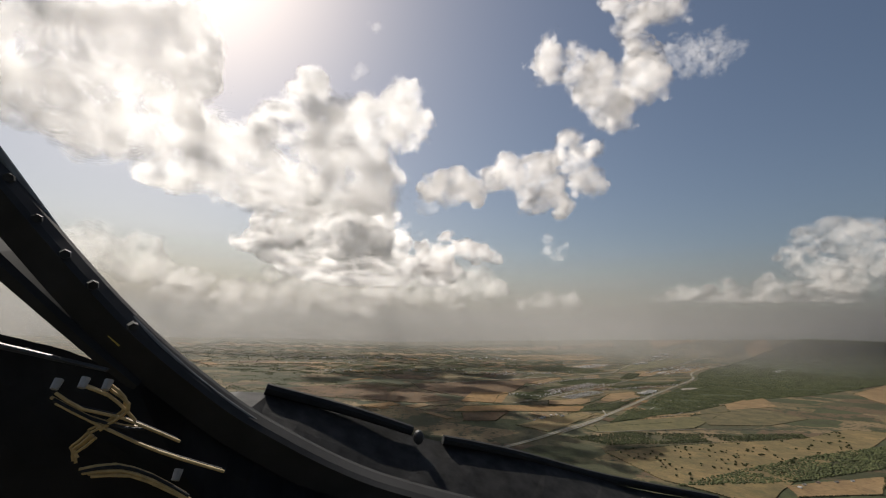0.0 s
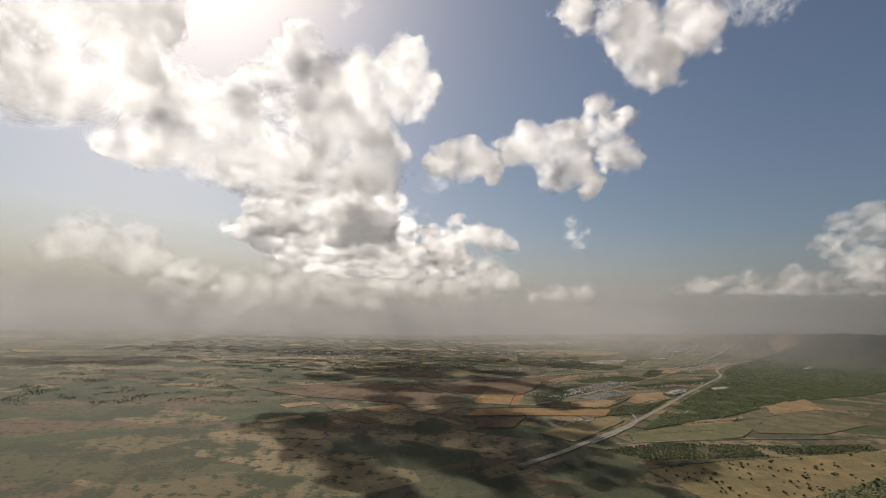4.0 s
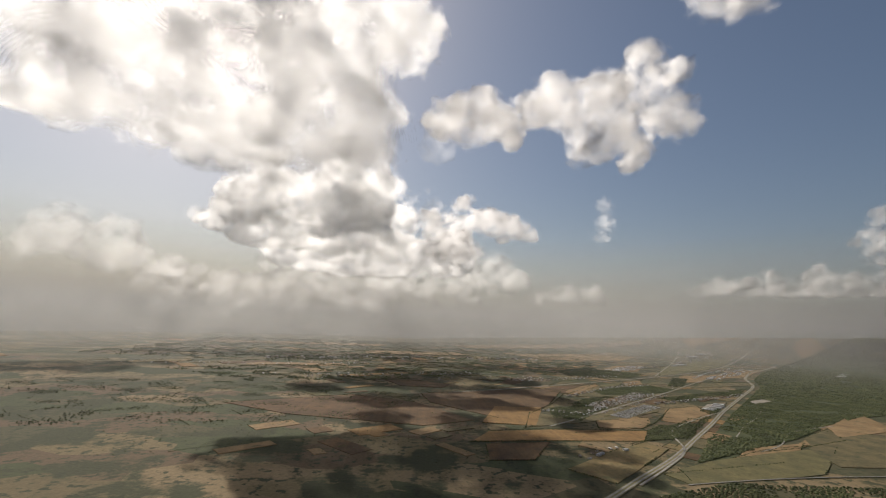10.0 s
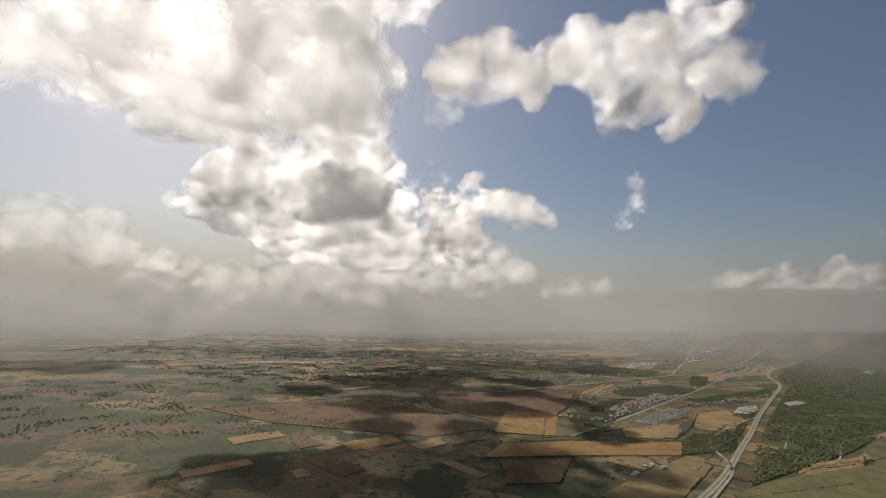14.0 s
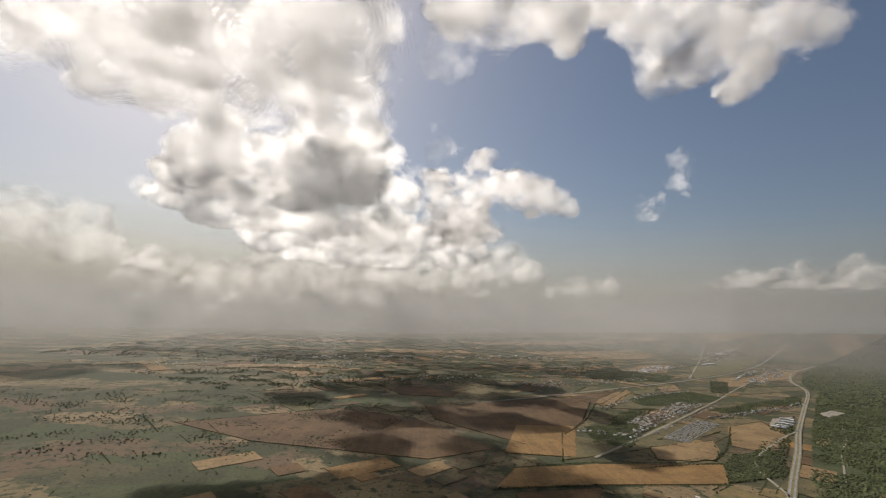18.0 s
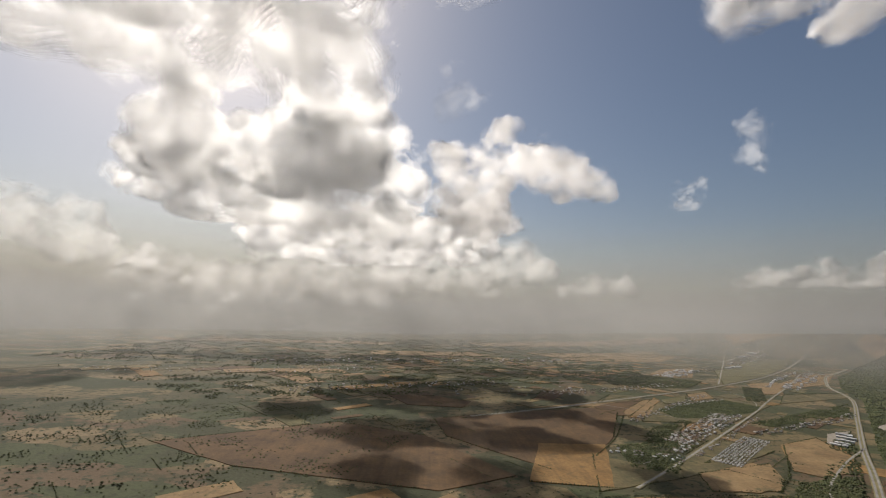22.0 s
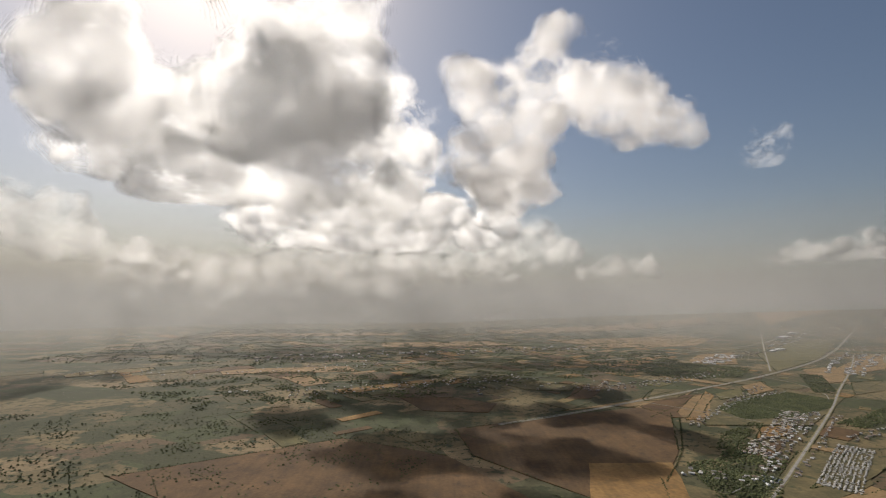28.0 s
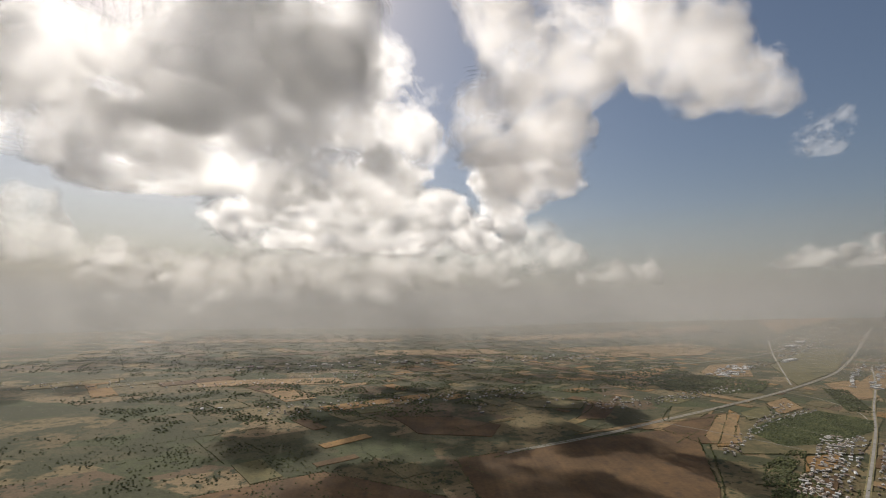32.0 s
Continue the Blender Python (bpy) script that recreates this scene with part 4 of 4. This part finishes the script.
along([(1600, 2960), (1800, 3120), (2000, 3290)], 45, (0, 40), 7, SHEDS, "long white factory shed", "factory sheds", 5.0)
along([(970, 2400), (1090, 2520), (1200, 2640)], 20, (-40, -20, 0, 20), 8, SHEDS, "pale industrial shed on bare ground", "industrial sheds", 5.0)
along([(300, 1045), (350, 1080), (395, 1100)], 14, (-8, 8), 9, [SHEDS[2], MODELS[1]], "low farm shed on dry ground", "farm sheds", 3.0)
along([(800, 1490), (900, 1580)], 26, (0, 12), 10, SHEDS, "white warehouse beside a highway", "warehouses", 1.0)
along([(340, 1420), (400, 1400), (450, 1385)], 9, (-8, 6, 16), 11, MODELS, "house on scrubby land", "scattered houses", 4.0)
along([(680, 1835), (780, 1885), (878, 1939)], 12, (-5, 7), 15, MODELS, "house on a lane beside an oval wood", "houses beside the wood", 2.0)
along([(560, 625), (640, 645), (700, 655)], 26, (0,), 12, [MODELS[0], MODELS[1]], "white shed on a dry yard", "yard sheds", 3.0)
along([(-500, 1900), (-430, 1940)], 30, (0,), 13, SHEDS, "long white shed in far fields", "far sheds", 4.0)
along([(2150, 2480), (2260, 2560)], 28, (0, 20), 17, SHEDS, "white building in a forest clearing", "forest sheds", 4.0)
along([(2700, 3500), (3200, 3900)], 40, (-60, -20, 20), 18, SHEDS, "pale buildings of a far town near the horizon", "far roadside buildings", 15.0, True)
along([(-1100, 2150), (-500, 2250), (-200, 2420)], 22, (-40, 0, 40), 19, MODELS, "small pale houses of a far town", "far houses", 12.0, True)
along([(100, 1900), (300, 1990), (480, 2060)], 26, (-30, 20), 20, MODELS + SHEDS[2:], "farm buildings under cloud shadow", "farms", 10.0, True)
along([(-700, 2500), (0, 2700), (700, 2900)], 40, (-60, 0, 50), 14, SHEDS, "pale buildings of a far town", "far town buildings", 20.0, True)


along([(380, 1960), (620, 2060), (860, 2190)], 13, (-22, -8, 9, 24), 23, MODELS, "small pale houses of a village among trees", "village houses", 6.0, True)
along([(520, 1600), (720, 1790), (900, 1960)], 12, (-62, -50), 24, MODELS, "pale houses on a back street", "back street houses", 3.0, True)
along([(-350, 1900), (-60, 2010), (260, 2140)], 18, (-36, -12, 14, 40), 25, MODELS, "small pale houses of a wide village", "village houses", 9.0, True)
along([(1010, 2480), (1230, 2640), (1400, 2760)], 24, (-30, 0, 26), 26, SHEDS[2:] + MODELS, "pale sheds and houses on dry land", "roadside sheds", 8.0, True)
for trail, label in (([(500, 1500), (470, 1440), (420, 1392), (360, 1352)], "pale dirt track past a pond"), ([(620, 1660), (560, 1730), (500, 1790), (430, 1850)], "dirt track along a brown field"),
                     ([(780, 1690), (720, 1760), (700, 1840), (640, 1930)], "thin lane round an oval wood"), ([(900, 1830), (960, 1920), (990, 2050), (960, 2160)], "pale lane between plots"),
                     ([(150, 2080), (420, 2160), (760, 2300), (1000, 2380)], "pale country lane"), ([(-420, 2000), (-100, 2060), (180, 2180)], "pale lane through a village")):
    road(trail, 1.5, label, 1, 0, 2.4)


# ---- single trees ----
def tree(name, r, h, seed):
    """A small live oak: short forked trunk and a broad crown of leaf clumps."""
    rng = np.random.default_rng(seed)
    root = new(name)
    bm = bmesh.new()
    bmesh.ops.create_cone(bm, cap_ends=True, segments=7, radius1=0.11 * r, radius2=0.07 * r, depth=h * 0.5, matrix=Matrix.Translation((0, 0, h * 0.25)))
    for k in range(3):
        a = k * 2.1 + rng.uniform(0, 0.6)
        bmesh.ops.create_cone(bm, segments=5, radius1=0.06 * r, radius2=0.03 * r, depth=h * 0.4, matrix=Matrix.Translation((0.2 * r * math.cos(a), 0.2 * r * math.sin(a), h * 0.55)) @ Euler((0.5 * math.sin(a), -0.5 * math.cos(a), 0)).to_matrix().to_4x4().inverted())
    part("trunk", bm, BARK, root)
    bm = bmesh.new()
    for k in range(16):
        a, q, z = rng.uniform(0, 6.28), r * math.sqrt(rng.uniform(0, 1)) * 0.75, h * rng.uniform(0.45, 0.9)
        s = r * rng.uniform(0.22, 0.42)
        made = bmesh.ops.create_icosphere(bm, subdivisions=1, radius=s, matrix=Matrix.Translation((q * math.cos(a), q * math.sin(a), z)))
        for v in made["verts"]:
            v.co += Vector(rng.normal(0, s * 0.16, 3))
    part("crown", bm, OAK, root)
    return root


OAKS = [tree("tree", 2.6, 3.4, 1), tree("tree", 2.0, 2.8, 2), tree("tree", 3.1, 3.6, 3)]
for k, t in enumerate(OAKS):
    t.location = (400 + 9 * k, 800 + 4 * k, 0.2)
    tagged(t, "lone dark green live oak in dry grass", "tree", "meadow trees")
rng = np.random.default_rng(77)
MEADOW_EDGE = [(380, 790), (518, 830), (831, 895), (1000, 980), (880, 830), (680, 730), (470, 620), (400, 660)]
made = 0
while made < 130:
    x, y = rng.uniform(380, 1000), rng.uniform(600, 980)
    if not inside(np.array([x]), np.array([y]), MEADOW_EDGE)[0] or noise.noise((x / 45, y / 45, 2)) < rng.uniform(-0.35, 0.35):
        continue
    k = rng.uniform(0.6, 1.15)
    copy_thing(OAKS[made % 3], Matrix.Translation((x, y, 0.2)) @ Matrix.Rotation(rng.uniform(0, 6.28), 4, "Z") @ Matrix.Scale(k, 4))
    made += 1


# ---- the cockpit from which the flight starts, windscreen glass left out ----
BLACK = plain("matt_black_paint", (0.019, 0.0185, 0.018), 0.75, 0.08, 0.4)
WORN = plain("worn_grey_paint", (0.045, 0.043, 0.04), 0.55, 0.03, 0.5)
SEAL = plain("grey_rubber_seal", (0.16, 0.16, 0.155), 0.6, 0.02)
YELLOW = plain("yellow_edge_tape", (0.55, 0.42, 0.10), 0.6, 0.05)
COPPER = plain("tan_wire_sleeve", (0.42, 0.29, 0.12), 0.5, 0.01)
STEEL = plain("bare_steel", (0.26, 0.25, 0.235), 0.3, 0.02)
AHEAD = 1.0 / math.tan(radians(45))


def seat_view(a, b, d):
    """A place in the cockpit: across and up, in parts of the distance d ahead of the seat."""
    return Vector((a * d, b * d, -d * AHEAD))


def sweep(points, wide, deep, sides=8, flat=False):
    """A bar along a line of points; wide and deep are its half sizes at the ends of the line."""
    bm = bmesh.new()
    line = smooth_line([tuple(p) for p in points], 0.02)
    rings = []
    for i, p in enumerate(line):
        d = (line[min(i + 1, len(line) - 1)] - line[max(i - 1, 0)]).normalized()
        side = d.cross(Vector((0, 0, 1))).normalized()
        out = side.cross(d)
        t = i / (len(line) - 1)
        w, h = wide[0] + (wide[1] - wide[0]) * t, deep[0] + (deep[1] - deep[0]) * t
        ring = []
        for k in range(sides):
            a = 2 * math.pi * (k + 0.5) / sides
            ca, sa = math.cos(a), math.sin(a)
            if flat:
                ca, sa = max(-0.85, min(0.85, ca * 1.3)), max(-0.85, min(0.85, sa * 1.3))
            ring.append(bm.verts.new(p + side * w * ca + out * h * sa))
        rings.append(ring)
    for r, q in zip(rings, rings[1:]):
        for k in range(sides):
            bm.faces.new((r[k], r[(k + 1) % sides], q[(k + 1) % sides], q[k]))
    bm.faces.new(rings[0])
    bm.faces.new(rings[-1][::-1])
    return bm


def shell(upper, lower, thick, rows=6):
    """A curved panel between two lines, with thickness."""
    bm = bmesh.new()
    a, b = smooth_line([tuple(p) for p in upper], 0.03), smooth_line([tuple(p) for p in lower], 0.03)
    n = 40
    grid = []
    for j in range(rows + 1):
        row = []
        for i in range(n + 1):
            p, q = a[round(i * (len(a) - 1) / n)], b[round(i * (len(b) - 1) / n)]
            t = j / rows
            v = p.lerp(q, t)
            v.z += 0.012 * math.sin(math.pi * t) + 0.002 * noise.noise(v * 40)
            row.append(bm.verts.new(v))
        grid.append(row)
    faces = [bm.faces.new((grid[j][i], grid[j][i + 1], grid[j + 1][i + 1], grid[j + 1][i])) for j in range(rows) for i in range(n)]
    bmesh.ops.solidify(bm, geom=faces, thickness=thick)
    return bm


cockpit = tagged(new("aircraft_cockpit"), "dark worn aircraft cockpit with loose tan wires under the windscreen frame", "cockpit")
cockpit.matrix_world = pose(*PATH[0][1:])
bow = part("windscreen_frame", sweep([seat_view(*q) for q in ((-1.10, 0.235, 0.50), (-1.0, 0.12, 0.50), (-0.898, 0.001, 0.51), (-0.796, -0.114, 0.52), (-0.694, -0.216, 0.54), (-0.58, -0.312, 0.56), (-0.426, -0.42, 0.59), (-0.17, -0.545, 0.63), (0.15, -0.63, 0.67))], (0.022, 0.028), (0.02, 0.025), 10, True), BLACK, cockpit, "black painted curved frame with bolts")
for a, b in ((-0.98, 0.160), (-0.917, 0.068), (-0.853, -0.012), (-0.79, -0.082), (-0.70, -0.176)):
    bm = bmesh.new()
    bmesh.ops.create_cone(bm, cap_ends=True, segments=6, radius1=0.0062, radius2=0.005, depth=0.012, matrix=Matrix.Translation(seat_view(a, b, 0.50)) @ Matrix.Rotation(0.7, 4, "Y"))
    part("bolt", bm, BLACK, bow)
part("seal", sweep([seat_view(*q) for q in ((-1.06, 0.29, 0.51), (-1.0, 0.212, 0.515), (-0.923, 0.108, 0.52), (-0.81, -0.04, 0.53), (-0.68, -0.182, 0.54), (-0.554, -0.296, 0.56), (-0.45, -0.372, 0.58), (-0.36, -0.43, 0.6))], (0.0065, 0.004), (0.004, 0.003)), SEAL, cockpit, "thin grey rubber windscreen seal")
part("edge_strip", sweep([seat_view(*q) for q in ((-1.06, 0.118, 0.49), (-1.0, 0.056, 0.495), (-0.872, -0.075, 0.50), (-0.80, -0.150, 0.51), (-0.73, -0.218, 0.52))], (0.0024, 0.0012), (0.003, 0.002)), YELLOW, cockpit, "yellow edge tape")
part("side_frame", sweep([seat_view(*q) for q in ((-1.08, 0.05, 0.50), (-1.0, -0.022, 0.50), (-0.872, -0.136, 0.51), (-0.745, -0.247, 0.53), (-0.68, -0.30, 0.54))], (0.0155, 0.008), (0.02, 0.02), 8, True), BLACK, cockpit, "black side window frame")
part("side_rail", sweep([seat_view(*q) for q in ((-1.05, -0.208, 0.47), (-1.0, -0.218, 0.475), (-0.872, -0.247, 0.48), (-0.757, -0.273, 0.49))], (0.0035, 0.002), (0.005, 0.004)), WORN, cockpit, "worn grey side rail")
part("side_sill", shell([seat_view(*q) for q in ((-1.10, -0.185, 0.50), (-1.0, -0.192, 0.50), (-0.92, -0.212, 0.51), (-0.85, -0.228, 0.515), (-0.70, -0.285, 0.53))], [seat_view(*q) for q in ((-1.15, -0.62, 0.46), (-0.9, -0.62, 0.48), (-0.7, -0.62, 0.5), (-0.5, -0.62, 0.52))], 0.01), BLACK, cockpit)
part("coaming", shell([seat_view(*q) for q in ((-0.72, -0.27, 0.57), (-0.52, -0.385, 0.58), (-0.36, -0.475, 0.61), (-0.18, -0.545, 0.64), (0.1, -0.63, 0.68))], [seat_view(*q) for q in ((-0.8, -0.68, 0.5), (-0.6, -0.68, 0.5), (-0.4, -0.68, 0.52), (-0.15, -0.68, 0.55), (0.15, -0.70, 0.6))], 0.012), BLACK, cockpit, "black instrument coaming")
sill = part("front_sill", shell([seat_view(*q) for q in ((-0.51, -0.325, 0.72), (-0.39, -0.325, 0.76), (-0.21, -0.375, 0.80), (-0.05, -0.425, 0.84), (0.2, -0.475, 0.88), (0.45, -0.545, 0.92), (0.66, -0.575, 0.95))], [seat_view(*q) for q in ((-0.53, -0.37, 0.60), (-0.36, -0.465, 0.63), (-0.18, -0.535, 0.66), (0.05, -0.59, 0.70), (0.3, -0.62, 0.74), (0.6, -0.64, 0.80))], 0.008, 10), WORN, cockpit, "scuffed grey sill below the windscreen")
part("sill_tube", sweep([seat_view(*q) for q in ((-0.40, -0.315, 0.75), (-0.22, -0.362, 0.79), (-0.07, -0.41, 0.82))], (0.010, 0.009), (0.008, 0.008)), BLACK, sill)
part("sill_tube", sweep([seat_view(*q) for q in ((0.0, -0.43, 0.84), (0.16, -0.462, 0.87), (0.36, -0.515, 0.91), (0.62, -0.565, 0.95))], (0.009, 0.008), (0.008, 0.007)), BLACK, sill)
bm = bmesh.new()
bmesh.ops.create_uvsphere(bm, u_segments=12, v_segments=8, radius=0.010, matrix=Matrix.Translation(seat_view(-0.055, -0.425, 0.80)) @ Matrix.Diagonal((1, 1.3, 1, 1)))
part("knob", bm, WORN, sill, "round worn knob")
WIRES = [((-0.88, -0.32), (-0.82, -0.36), (-0.73, -0.38), (-0.60, -0.43)), ((-0.81, -0.31), (-0.76, -0.33), (-0.72, -0.36), (-0.70, -0.38)), ((-0.75, -0.31), (-0.725, -0.33), (-0.72, -0.36), (-0.78, -0.40)),
         ((-0.885, -0.335), (-0.80, -0.375), (-0.72, -0.395), (-0.68, -0.40)), ((-0.88, -0.34), (-0.78, -0.39), (-0.65, -0.45), (-0.50, -0.50)), ((-0.80, -0.41), (-0.825, -0.435), (-0.84, -0.45), (-0.83, -0.47)),
         ((-0.79, -0.42), (-0.815, -0.445), (-0.835, -0.46), (-0.835, -0.48)), ((-0.82, -0.50), (-0.74, -0.49), (-0.66, -0.51), (-0.58, -0.55)), ((-0.82, -0.505), (-0.73, -0.497), (-0.65, -0.52), (-0.57, -0.56)),
         ((-0.80, -0.51), (-0.71, -0.505), (-0.63, -0.535), (-0.56, -0.57)), ((-0.75, -0.315), (-0.715, -0.34), (-0.73, -0.37), (-0.80, -0.41))]
for k, line in enumerate(WIRES):
    for j in range(2):
        part("wire", sweep([seat_view(a + 0.006 * j, b - 0.005 * j + 0.004 * math.sin(k + n), 0.44 - 0.008 * j) for n, (a, b) in enumerate(line)], (0.0016, 0.0014), (0.0016, 0.0014), 6), COPPER if (k + j) % 4 else BLACK, cockpit)
for a, b in ((-0.872, -0.305), (-0.811, -0.302), (-0.758, -0.307), (-0.60, -0.51)):
    bm = bmesh.new()
    bmesh.ops.create_cone(bm, cap_ends=True, segments=10, radius1=0.0042, radius2=0.0036, depth=0.010, matrix=Matrix.Translation(seat_view(a, b, 0.435)) @ Matrix.Rotation(0.9, 4, "X"))
    part("connector", bm, STEEL, cockpit, "dull steel wire connector")
